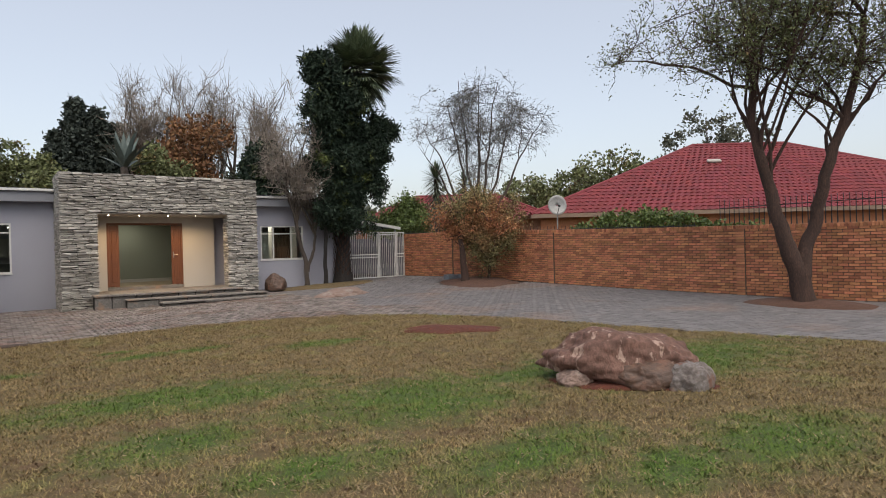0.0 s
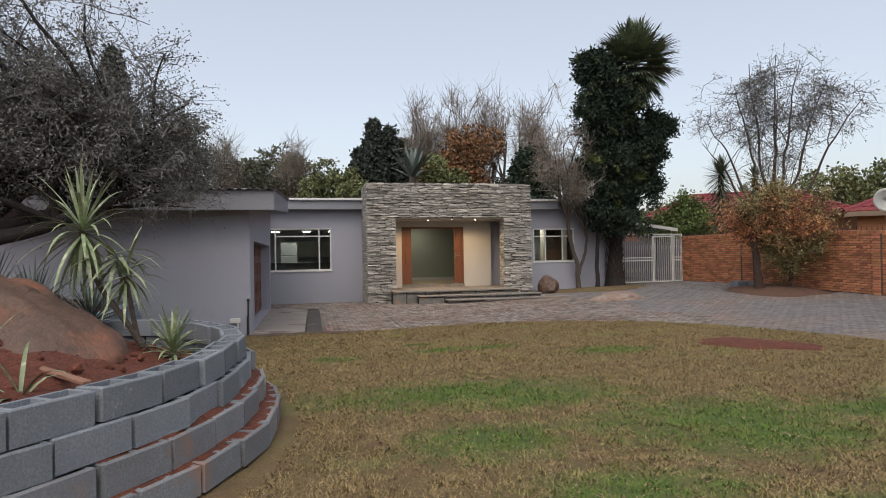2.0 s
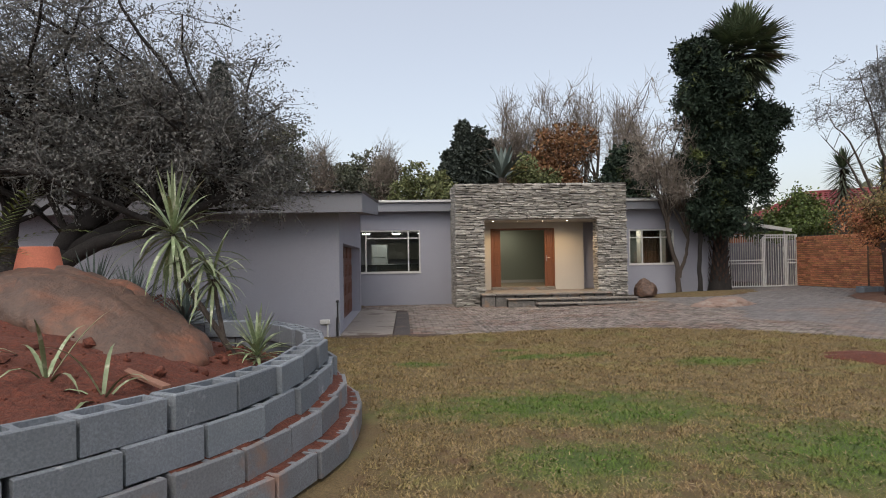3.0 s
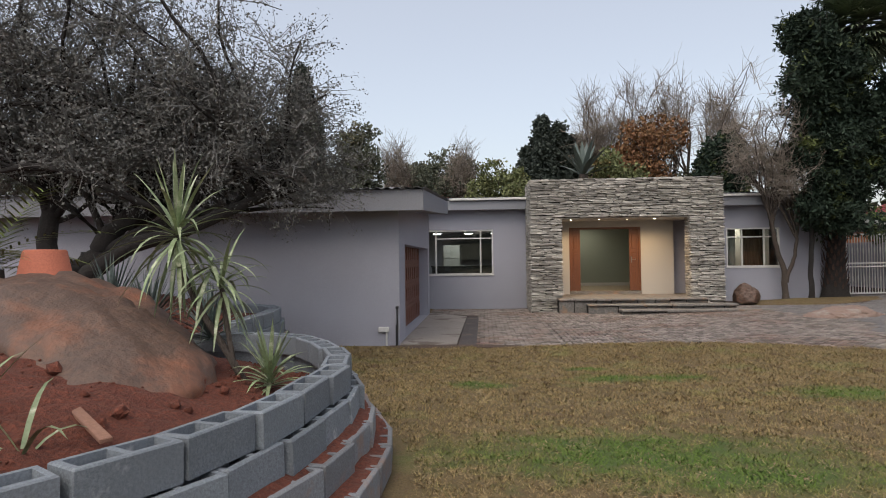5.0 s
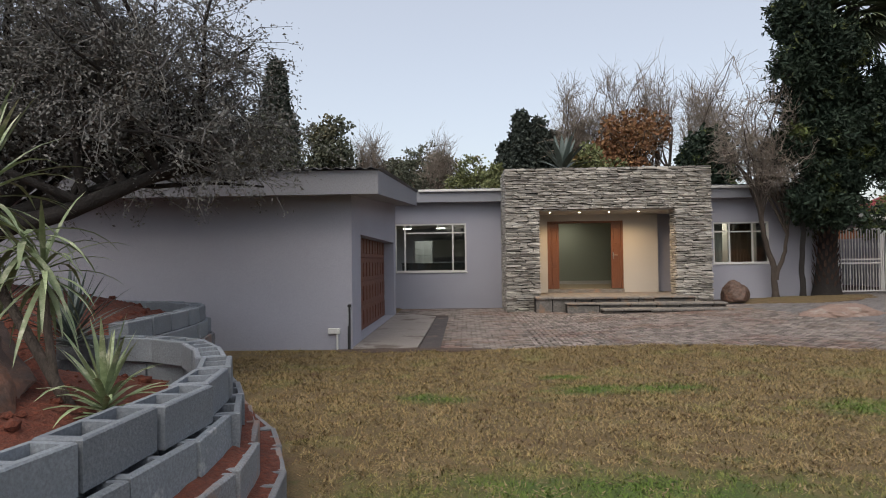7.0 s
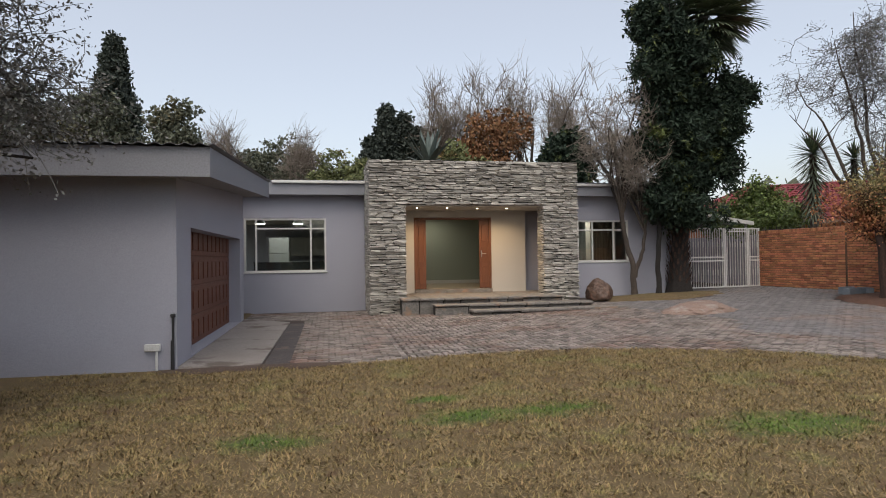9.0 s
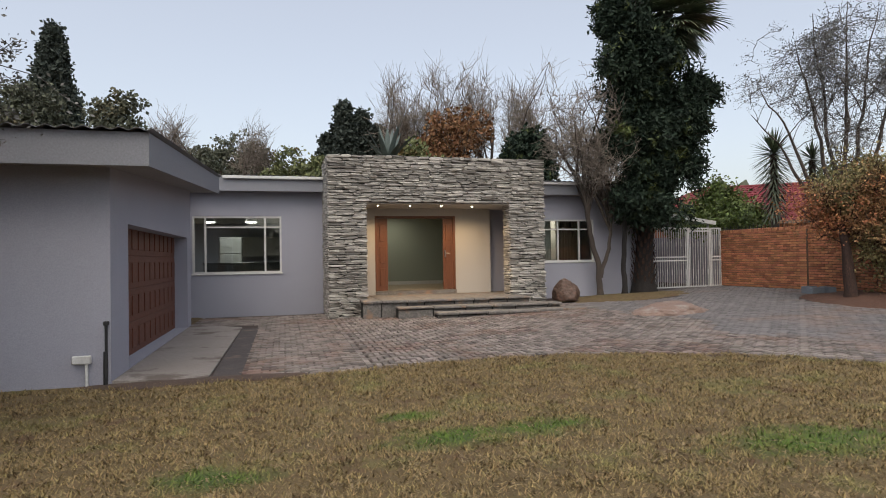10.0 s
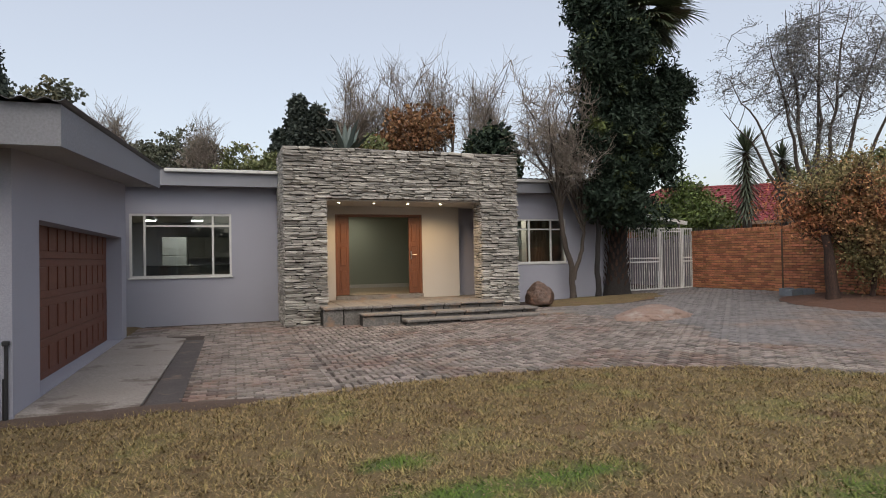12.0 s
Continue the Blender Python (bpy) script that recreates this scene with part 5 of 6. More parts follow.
# wispy tree behind the wall
WISPS = [(15.9, 21.8, 6.9), (16.6, 21.0, 8.0), (17.2, 20.9, 8.9), (17.9, 20.3, 9.1), (18.6, 19.9, 8.8), (19.3, 19.3, 8.1), (20.2, 18.7, 7.2), (16.0, 22.2, 6.0), (18.2, 20.6, 7.8)]
tree("wispy_tree", "large half-bare spreading tree with fine upright limbs behind the wall",
     [[(17.7, 20.5, 0.3, 0.2), (17.72, 20.5, 2.5, 0.17)]] +
     [[(17.72, 20.5, 2.3, 0.075), (17.72 + (x - 17.72) * 0.42, 20.5 + (y - 20.5) * 0.42, 2.3 + (z - 2.3) * 0.34, 0.055),
       (17.72 + (x - 17.72) * 0.62, 20.5 + (y - 20.5) * 0.62, 2.3 + (z - 2.3) * 0.64, 0.034), (x, y, z, 0.010)] for x, y, z in WISPS],
     [((16.3, 21.4, 7.0), (1.5, 1.5, 1.5)), ((18.0, 20.2, 7.9), (1.7, 1.7, 1.5)), ((19.6, 19.1, 7.0), (1.4, 1.4, 1.5)), ((17.8, 20.4, 5.6), (1.5, 1.4, 1.3))],
     "bark", "leafgrey", 53, limbs=46, boughs=7, twigs=6, leaves=2, leaf_size=0.07, ratio=0.18, spread=0.06, r_limb=0.018, reach=0.8, twig_len=0.6, droop=0.35, sag=0.06,
     twig_r=0.0075, twig_mat="twiggrey")

# green shrub behind the gate
tree("green_bush", "bright green leafy shrub behind the white gate",
     [[(17.4, 25.6, 0.3, 0.1), (17.4, 25.6, 2.0, 0.07)]],
     [((17.4, 25.6, 3.0), (1.7, 1.5, 1.3)), ((18.3, 24.9, 2.9), (1.1, 1.1, 1.0)), ((16.4, 26.4, 2.8), (1.0, 1.0, 0.9))],
     "bark", "leafgreen", 59, limbs=22, boughs=8, twigs=6, leaves=8, leaf_size=0.13, ratio=0.33, spread=0.12, r_limb=0.02, reach=0.8, twig_len=0.4, category="bush")


# ---- brick boundary wall ----
W0, W1 = Vector((16.02, 23.9, 0)), Vector((18.6, -8.0, 0))
WD = (W1 - W0).normalized()
WN = Vector((-WD.y, WD.x, 0))          # points away from the yard
if WN.x < 0:
    WN = -WN
WLEN = (W1 - W0).length


def wall_base(s):
    p = W0 + WD * s
    return gz(p.x, p.y)


brick_wall = empty("boundary_wall", (0, 0, 0))
tagged(brick_wall, "long red-brown face brick boundary wall with flush piers and a brick coping", "wall")
vs, fs = [], []
ns_ = 40
for i in range(ns_ + 1):
    s = WLEN * i / ns_
    p = W0 + WD * s
    zb = wall_base(s)
    for q, z in ((p + WN * 0.012, zb - 0.2), (p + WN * 0.012, zb + 1.80), (p + WN * 0.22, zb + 1.80), (p + WN * 0.22, zb - 0.2)):
        vs.append((q.x, q.y, z))
for i in range(ns_):
    a, b = i * 4, i * 4 + 4
    for k in range(4):
        fs.append((a + k, a + (k + 1) % 4, b + (k + 1) % 4, b + k))
fs += [(3, 2, 1, 0), tuple(ns_ * 4 + k for k in range(4))]
obj("mortar", vs, fs, M["brickmortar"], brick_wall)
ang = math.atan2(WD.y, WD.x)
bricks = []
r3 = random.Random(9)
for c in range(24):
    off = 0.115 if c % 2 else 0.0
    s = off
    while s < WLEN - 0.12:
        p = W0 + WD * (s + 0.11)
        z = wall_base(s) + 0.0375 + c * 0.0755
        bricks.append((abs(p.y - 6.4) + abs(c - 14) * 0.15, srt(p.x + WN.x * 0.02, p.y + WN.y * 0.02, z, 0.216, 0.05 + r3.uniform(0, 0.012), 0.063, ang, 0), r3.randrange(4)))
        s += 0.23
# soldier coping on edge
s = 0.0
while s < WLEN - 0.1:
    p = W0 + WD * (s + 0.055) + WN * 0.10
    bricks.append((60 + s, srt(p.x, p.y, wall_base(s) + 1.85, 0.068, 0.25, 0.11, ang, 0), r3.randrange(4)))
    s += 0.0785
bricks.sort(key=lambda b: b[0])
lay_pieces("brick", "brickwork", brick_wall, [chamfer_block(0.25, 40 + s) for s in range(4)], [(m, k) for _, m, k in bricks], M["brick_piece"], M["brick"])
for s in (3.4, 8.75, 15.3, 21.3, 27.0):
    p = W0 + WD * s - WN * 0.055
    zb = wall_base(s)
    pier = part("pier", moved(boxes((-0.11, -0.03, -0.2, 0.11, 0.06, 1.80), bevel=0.006), Matrix.Translation((p.x, p.y, zb)) @ Matrix.Rotation(ang, 4, "Z")), M["brickmortar"], brick_wall)
    for k in range(24):
        o = part("brick", moved(boxes((-0.112, -0.045, 0.006, 0.112, -0.028, 0.071), bevel=0.004), Matrix.Translation((p.x, p.y, zb + 0.0755 * k)) @ Matrix.Rotation(ang, 4, "Z")), M["brick_piece"], pier)


# spikes along the coping and neighbour's palisade
def spike_row(name, s0, s1, step, h, out, label, z_off, w=0.012, rails=()):
    e = empty(name, (0, 0, 0))
    tagged(e, label, "fence")
    bars = boxes((-w, -w * 0.5, 0, w, w * 0.5, h), bevel=0.002)
    for v in bars.verts:
        if v.co.z > h * 0.9:
            v.co.x *= 0.25
    me = bpy.data.meshes.new("spike")
    bars.to_mesh(me)
    bars.free()
    me.materials.append(M["dark"])
    s = s0
    while s < s1:
        p = W0 + WD * s + WN * out
        o = new("spike", me)
        o.parent = e
        o.matrix_basis = Matrix.Translation((p.x, p.y, wall_base(s) + z_off)) @ Matrix.Rotation(ang, 4, "Z")
        s += step
    for rz_ in rails:
        a, b = W0 + WD * s0 + WN * (out + 0.01), W0 + WD * s1 + WN * (out + 0.01)
        part("rail", cyl((a.x, a.y, wall_base(s0) + z_off + rz_), (b.x, b.y, wall_base(s1) + z_off + rz_), 0.014, 0.014, 6), M["dark"], e)


spike_row("palisade_fence", 14.2, 26.0, 0.14, 1.35, 1.2, "black steel palisade fence standing behind the brick wall", 1.35, 0.022, (0.35, 1.1))
spike_row("wall_spikes", 0.2, 14.0, 0.16, 0.14, 0.06, "low row of dark wall spikes on the brick coping", 1.90, 0.012, (0.03,))

# creeper on top of the wall
cr = empty("creeper", (17.0, 13.0, 0))
tagged(cr, "green creeper trailing over the brick wall", "creeper")
pts = []
r4 = random.Random(3)
for i in range(620):
    s = r4.uniform(9.3, 15.5)
    hgt = 0.75 * max(0.05, math.sin((s - 9.0) * 0.55)) * r4.random()
    p = W0 + WD * s + WN * r4.uniform(0.25, 1.0)
    pts.append((p.x - 17.0, p.y - 13.0, wall_base(s) + 1.75 + hgt))
v, f = leaf_cards(pts, 9, 0.08, 0.12, 0.35, np.random.default_rng(4))
tagged(quick_mesh("foliage", v, f, M["leafgreen"], cr), kind="stuff")

# satellite dish on a pole behind the wall
p = W0 + WD * 8.75 + WN * 0.35
e = empty("satellite_dish", (p.x, p.y, 0.2))
tagged(e, "grey satellite dish on a pole behind the brick wall", "satellite dish")
part("pole", cyl((0, 0, 0), (0, 0, 2.75), 0.025, 0.025, 8), M["galv"], e)
bm = bmesh.new()
ns = 28
rr_ = [(0.02, 0.07), (0.14, 0.062), (0.25, 0.035), (0.33, 0.0), (0.335, 0.008), (0.25, 0.045), (0.14, 0.075), (0.02, 0.085)]
rg = [[bm.verts.new((a * math.cos(2 * math.pi * i / ns), a * math.sin(2 * math.pi * i / ns) * 1.08, -z)) for i in range(ns)] for a, z in rr_]
for a, b in zip(rg, rg[1:] + rg[:1]):
    for i in range(ns):
        bm.faces.new((a[i], a[(i + 1) % ns], b[(i + 1) % ns], b[i]))
bmesh.ops.recalc_face_normals(bm, faces=bm.faces[:])
bm.transform(look((-0.05, -0.06, 2.85), (3, 4, 2.1)) @ pose(0, 0, 0))
part("dish", bm, M["galv"], e, smooth=True)
part("feed_arm", cyl((-0.05, -0.06, 2.55), (-0.34, -0.42, 2.78), 0.012, 0.012, 6), M["dark"], e)
part("feed_head", boxes((-0.38, -0.46, 2.75, -0.31, -0.39, 2.83), bevel=0.01), M["dark"], e)


# ---- gate and lean-to ----
GA, GB = Vector((12.85, 23.35, 0.0)), Vector((16.05, 23.8, 0.0))


def steel_gate():
    d = GB - GA
    L = d.length
    za = 0.34
    e = empty("steel_gate", (GA.x, GA.y, za))
    e.rotation_euler = (0, 0, math.atan2(d.y, d.x))
    tagged(e, "white painted steel bar gate with a narrow door, closed", "gate")
    H = 2.07
    xd0, xd1 = L * 0.53, L * 0.84

    def frame_of(name, x0, x1, rails, z0=0.04):
        fr = part(name, boxes((x0, -0.02, z0, x0 + 0.05, 0.02, H)), M["white"], e)
        part("upright", boxes((x1 - 0.05, -0.02, z0, x1, 0.02, H)), M["white"], fr)
        for z in rails:
            part("rail", boxes((x0 + 0.05, -0.018, z, x1 - 0.05, 0.018, z + 0.045)), M["white"], fr)
        n = max(2, int((x1 - x0 - 0.1) / 0.10))
        for i in range(n):
            x = x0 + 0.05 + (x1 - x0 - 0.1) * (i + 0.5) / n
            part("bar", boxes((x - 0.011, -0.011, z0 + 0.03, x + 0.011, 0.011, H - 0.02)), M["white"], fr)
            if i % 2:
                for zc in (0.55, 1.5):
                    part("collar", boxes((x - 0.024, -0.018, zc - 0.09, x + 0.024, 0.018, zc + 0.09), bevel=0.008), M["white"], fr)
        return fr

    frame_of("panel", 0.0, xd0 - 0.01, (0.04, 0.93, 1.05, H - 0.045))
    frame_of("gate_door", xd0 + 0.01, xd1 - 0.01, (0.04, H - 0.14, H - 0.045))
    frame_of("panel", xd1 + 0.01, L, (0.04, 0.93, 1.05, H - 0.045))
    part("lock_box", boxes((xd1 - 0.09, -0.035, 0.95, xd1 - 0.01, 0.035, 1.15), bevel=0.006), M["white"], e)
    for z in (0.35, 1.2, 1.7):
        part("hinge", boxes((L, -0.015, z, L + 0.14, 0.015, z + 0.03)), M["white"], e)


steel_gate()
e = empty("lean_to", (12.43, 24.0, 0.3))
tagged(e, "lean-to carport roof with a pale edge beside the house", "carport")
part("roof", moved(boxes((0.0, -0.2, -0.02, 3.45, 6.0, 0.02)), Matrix.Translation((0, 0, 2.82)) @ Matrix.Rotation(radians(8.5), 4, "Y")), M["galv"], e)
part("edge_beam", moved(boxes((0.0, -0.24, -0.10, 3.45, -0.2, 0.03)), Matrix.Translation((0, 0, 2.82)) @ Matrix.Rotation(radians(8.5), 4, "Y")), M["white"], e)
for x, h in ((3.2, 2.3), (0.15, 2.75)):
    part("post", boxes((x - 0.03, -0.1, -0.1, x + 0.03, -0.04, h)), M["galv"], e)
tagged(part("wall_yard_back", boxes((12.5, 30.0, -0.1, 17.0, 30.2, 2.2)), M["plaster"]), kind="structure")

# loose blocks by the wall
for x, y, rz in ((15.35, 19.35, 20), (15.6, 19.0, 70), (15.2, 19.0, 5)):
    o = new("concrete_block", BLOCK)
    o.matrix_world = pose(x, y, gz(x, y) + 0.01, 0, 0, rz)
    tagged(o, "loose grey hollow concrete block on the paving", "block", "loose blocks")


# ---- neighbours ----
def hip_house(name, corner, along, length, depth, eave, ridge, label, hip=0.0, over=0.5):
    """A house with a hipped tiled roof: corner of the eave, unit direction of its front, length, depth behind it."""
    a = Vector((along[0], along[1], 0)).normalized()
    b = Vector((-a.y, a.x, 0))
    c = Vector((corner[0], corner[1], 0))
    e = empty(name, (c.x, c.y, 0))
    tagged(e, label, "house")

    def at(u, v, z):
        q = a * u + b * v
        return (q.x, q.y, z)
    bm = bmesh.new()
    lo = [bm.verts.new(at(u, v, 0)) for u, v in ((over, over), (length - over, over), (length - over, depth - over), (over, depth - over))]
    hi = [bm.verts.new(at(u, v, eave)) for u, v in ((over, over), (length - over, over), (length - over, depth - over), (over, depth - over))]
    for i in range(4):
        bm.faces.new((lo[i], lo[(i + 1) % 4], hi[(i + 1) % 4], hi[i]))
    part("wall", bm, M["brick"], e)
    h2 = depth / 2
    hip = hip or h2
    R0, R1 = (hip, h2), (length - hip, h2)
    E_ = [(0, 0), (length, 0), (length, depth), (0, depth)]
    # solid roof body under the tiles
    bm = bmesh.new()
    ev = [bm.verts.new(at(u, v, eave)) for u, v in E_]
    rv = [bm.verts.new(at(*R0, ridge)), bm.verts.new(at(*R1, ridge))]
    for fc in ((ev[0], ev[1], rv[1], rv[0]), (ev[1], ev[2], rv[1]), (ev[2], ev[3], rv[0], rv[1]), (ev[3], ev[0], rv[0]), (ev[3], ev[2], ev[1], ev[0])):
        bm.faces.new(fc)
    roof = part("roof", bm, M["redtile"], e)
    # courses of tiles on the faces towards the yard
    V, Fc = [], []
    rise = ridge - eave

    def tile_face(p0, p1, q0, q1, step_n, wid):
        P0, P1, Q0, Q1 = [Vector(at(*p[:2], p[2])) for p in (p0, p1, q0, q1)]
        nrm = (P1 - P0).cross(Q0 - P0).normalized()
        if nrm.z < 0:
            nrm = -nrm
        for k in range(step_n):
            f0, f1 = k / step_n, (k + 1.0) / step_n
            A, Bq = P0.lerp(Q0, f0), P1.lerp(Q1, f0)
            C, D = P0.lerp(Q0, f1), P1.lerp(Q1, f1)
            n = max(1, int((Bq - A).length / wid))
            for i in range(n):
                x0, x1 = A.lerp(Bq, i / n), A.lerp(Bq, (i + 1) / n)
                y0, y1 = C.lerp(D, i / n), C.lerp(D, (i + 1) / n)
                m0, m1 = x0.lerp(x1, 0.5), y0.lerp(y1, 0.5)
                bse = len(V)
                V.extend([x0 + nrm * 0.035, m0 + nrm * 0.085, x1 + nrm * 0.035, y0 + nrm * 0.008, m1 + nrm * 0.05, y1 + nrm * 0.008, x0 - nrm * 0.01, x1 - nrm * 0.01])
                Fc.extend([(bse, bse + 1, bse + 4, bse + 3), (bse + 1, bse + 2, bse + 5, bse + 4), (bse + 6, bse + 7, bse + 2, bse + 1, bse)])
    tn = int(math.hypot(h2, rise) / 0.33)
    tile_face((*E_[0], eave), (*E_[1], eave), (*R0, ridge), (*R1, ridge), tn, 0.3)
    tile_face((*E_[3], eave), (*E_[0], eave), (*R0, ridge), (*R0, ridge), tn, 0.3)
    tagged(obj("tiles", V, Fc, M["redtile"], roof), kind="stuff")
    V = [(Vector(at(*E_[0], eave)), Vector(at(*R0, ridge))), (Vector(at(*R0, ridge)), Vector(at(*R1, ridge))), (Vector(at(*E_[1], eave)), Vector(at(*R1, ridge)))]
    for p, q in V:
        part("ridge_tiles", cyl(p + Vector((0, 0, 0.03)), q + Vector((0, 0, 0.03)), 0.10, 0.10, 8), M["redtile"], roof)
    part("fascia", moved(boxes((0, -0.03, -0.16, length, 0.0, 0.02)), Matrix.Translation((0, 0, eave)) @ Matrix.Rotation(math.atan2(a.y, a.x), 4, "Z")), M["timber"], e)
    return e, at


r_dir = (0.803, -0.596)
f_dir = Vector((0.596, 0.803, 0))
rv_ = Vector((0.803, -0.596, 0))
eye0 = Vector((0.798, 0.164, 0))


def out_there(px_right, ahead):
    q = eye0 + rv_ * px_right + f_dir * ahead
    return (q.x, q.y)


nb, at_ = hip_house("neighbour_house", out_there(3.9, 27.0), r_dir, 25.0, 13.0, 3.0, 6.9, "neighbour's brick house under a broad red tiled hip roof", 10.0)
part("roof_vent", moved(boxes((-0.35, -0.12, 0, 0.35, 0.12, 0.12), bevel=0.03), Matrix.Translation(at_(10.2, 4.4, 5.72)) @ Matrix.Rotation(math.atan2(r_dir[1], r_dir[0]), 4, "Z") @ Matrix.Rotation(radians(30), 4, "X")), M["cream"], nb)
for u in (3.5, 8.0, 13.0):
    w = part("window", moved(boxes((u, 0.44, 1.0, u + 1.6, 0.5, 2.2)), Matrix.Rotation(math.atan2(r_dir[1], r_dir[0]), 4, "Z")), M["white"], nb)
    part("pane", moved(boxes((u + 0.08, 0.43, 1.08, u + 1.52, 0.437, 2.12)), Matrix.Rotation(math.atan2(r_dir[1], r_dir[0]), 4, "Z")), M["dark"], w)
hip_house("neighbour_house", out_there(-6.5, 41.0), r_dir, 15.0, 9.0, 3.2, 5.5, "distant brick house with a red tiled roof behind the bushes")
hip_house("neighbour_house", (-9.0, 58.0), (1, 0.05), 9.0, 7.0, 7.2, 9.4, "distant red-roofed house on the slope beyond the garage")
part("cover", boxes((19.6, 24.6, 2.0, 23.2, 26.4, 2.35), bevel=0.05), M["galv"], None)
tagged(bpy.data.objects["cover"], "low pale carport cover behind the brick wall", "carport")


# ---- far trees ----
def far_tree(name, x, y, z, h, w, leaf, seed, label, n=60, size=0.42, kind="round", bark="bark", leaves=9):
    r = random.Random(seed)
    gen = np.random.default_rng(seed)
    e = empty(name, (x, y, z))
    tagged(e, label, "tree")
    v, f = tubes([bent(r, Vector((0, 0, -0.3)), Vector((r.uniform(-0.3, 0.3), 0, h * 0.75)), 0.022 * h + 0.05, 0.05, 6, 0.03)], 8)
    obj("trunk", v, f, M[bark], e)
    pts, lines = [], []
    if kind == "cone":
        for i in range(n * 7):
            f_ = r.random() ** 0.75
            a = r.uniform(0, 6.283)
            rad = w * (1 - f_) ** 0.8 * (0.75 + 0.35 * r.random()) * (0.85 + 0.3 * noise.noise((math.cos(a) * 2, math.sin(a) * 2, f_ * 7 + seed)))
            pts.append(Vector((math.cos(a) * rad, math.sin(a) * rad, h * (0.12 + 0.88 * f_))))
    else:
        lobes = []
        for i in range(9):
            a = r.uniform(0, 6.283)
            rr = w * 0.55 * r.random()
            lobes.append(((math.cos(a) * rr, math.sin(a) * rr, h * r.uniform(0.45, 0.86)), (w * r.uniform(0.3, 0.55), w * r.uniform(0.3, 0.55), h * r.uniform(0.10, 0.2))))
        for i in range(n * 7):
            pts.append(in_crown(r, lobes, 0.55))
        for i in range(26):
            q = in_crown(r, lobes, 0.2)
            lines.append(bent(r, Vector((0, 0, h * r.uniform(0.25, 0.6))), q, 0.07, 0.02, 5, 0.12, 0.1))
        v, f = tubes(lines, 4)
        tagged(obj("branchwork", v, f, M[bark], e), kind="stuff")
    v, f = leaf_cards(pts, leaves, size * 0.8, size, 0.36, gen)
    tagged(quick_mesh("crown", v, f, M[leaf], e), kind="stuff")
    return e


def bare_far_tree(x, y, z, h, w, seed, label, leaf=None, leaves=2):
    r = random.Random(seed)
    lobes = [((x + r.uniform(-w, w) * 0.4, y + r.uniform(-w, w) * 0.4, z + h * r.uniform(0.62, 0.85)), (w * 0.6, w * 0.6, h * 0.2)) for _ in range(5)]
    st = [[(x, y, z, 0.16), (x + 0.1, y, z + h * 0.3, 0.14), (x + r.uniform(-0.6, 0.6), y, z + h * 0.7, 0.07)],
          [(x, y, z + h * 0.2, 0.12), (x - 0.9, y, z + h * 0.65, 0.06)], [(x, y, z + h * 0.2, 0.12), (x + 1.1, y, z + h * 0.68, 0.06)]]
    tree("bare_tree", label, st, lobes, "bark", leaf, seed, limbs=28, boughs=7, twigs=6, leaves=leaves, leaf_size=0.2, ratio=0.35, spread=0.2, r_limb=0.06,
         reach=2.0, twig_len=1.3, twig_mat="twig", sag=0.02, twig_r=0.014, wob=0.7, droop=-0.25)


# place given as seen from the start: metres right, metres ahead
r5 = random.Random(77)
for x, y, h, w, sd in ((5.3, 47, 11.9, 2.4, 1), (6.6, 48, 11.6, 2.4, 2), (7.9, 49, 10.9, 2.5, 3), (9.0, 49, 10.0, 2.3, 4), (4.2, 47.5, 9.8, 1.8, 5)):
    far_tree("conifer", x, y, 0, h, w, "conifer", sd, "tall dark green conifer beyond the house", 80, 0.26, "cone", "barkdark", 24)
far_tree("cypress", -20.2, 71.8, 0, 24.3, 5.0, "conifer", 11, "tall dark pointed cypress beyond the garage", 200, 0.36, "cone", "barkdark", 24)
for x, y, h, w, sd, lf in ((-12.5, 45, 11.5, 3.6, 21, "leaffar"), (-8.0, 44, 11.3, 3.0, 22, "leaffar"), (-15.5, 47, 12, 4.0, 26, "leaffar"), (-4.0, 56, 10.5, 3.8, 23, "leaffar"), (-1.6, 60, 12.6, 3.6, 24, "leaffar"),
                           (1.4, 55, 11.3, 3.3, 25, "leafolive"), (3.0, 46, 8.4, 2.6, 27, "leafolive"), (10.3, 43, 13.3, 2.5, 28, "leaforange"), (11.9, 42, 11.2, 2.4, 29, "leaforange"),
                           (9.4, 40, 8.2, 2.0, 30, "leafolive"), (14.4, 38.5, 8.8, 1.5, 31, "leafdark"), (13.7, 34, 8.0, 1.7, 38, "leafdark"), (-6.3, 62, 12.2, 4.0, 32, "leaffar"),
                           (16.5, 44, 8.0, 3.0, 33, "leaffar"), (20.0, 47, 6.2, 4.0, 34, "leaffar"), (25.0, 50, 5.6, 3.5, 35, "leaffar"), (31, 41, 5.2, 3.0, 36, "leaffar"),
                           (37.5, 35.0, 7.8, 5.0, 37, "leafolive"), (40.0, 31, 10.0, 6.0, 39, "leafolive"), (44, 24, 11.0, 6.0, 40, "leaffar"), (35.5, 38.5, 5.6, 3.6, 42, "leafolive"),
                           (-19, 40, 11, 4.5, 43, "leaffar"), (-23, 34, 11, 4.5, 44, "leaffar"), (-26, 26, 10, 4.5, 45, "leaffar"), (-24, 17, 10, 4.5, 46, "leaffar"), (-14, 24, 7, 2.5, 47, "leaffar")):
    far_tree("garden_tree", x, y, 0, h, w, lf, sd, {"leaforange": "tree in orange autumn leaf beyond the house", "leafgreen": "bright green leafy tree behind the house",
             "leafbush": "tree turning brown and yellow beyond the roof", "leafdark": "dark green tree behind the house"}.get(lf, "leafy olive-green garden tree in the distance"), 70, 0.23, leaves=11 if lf == "leaforange" else 22)
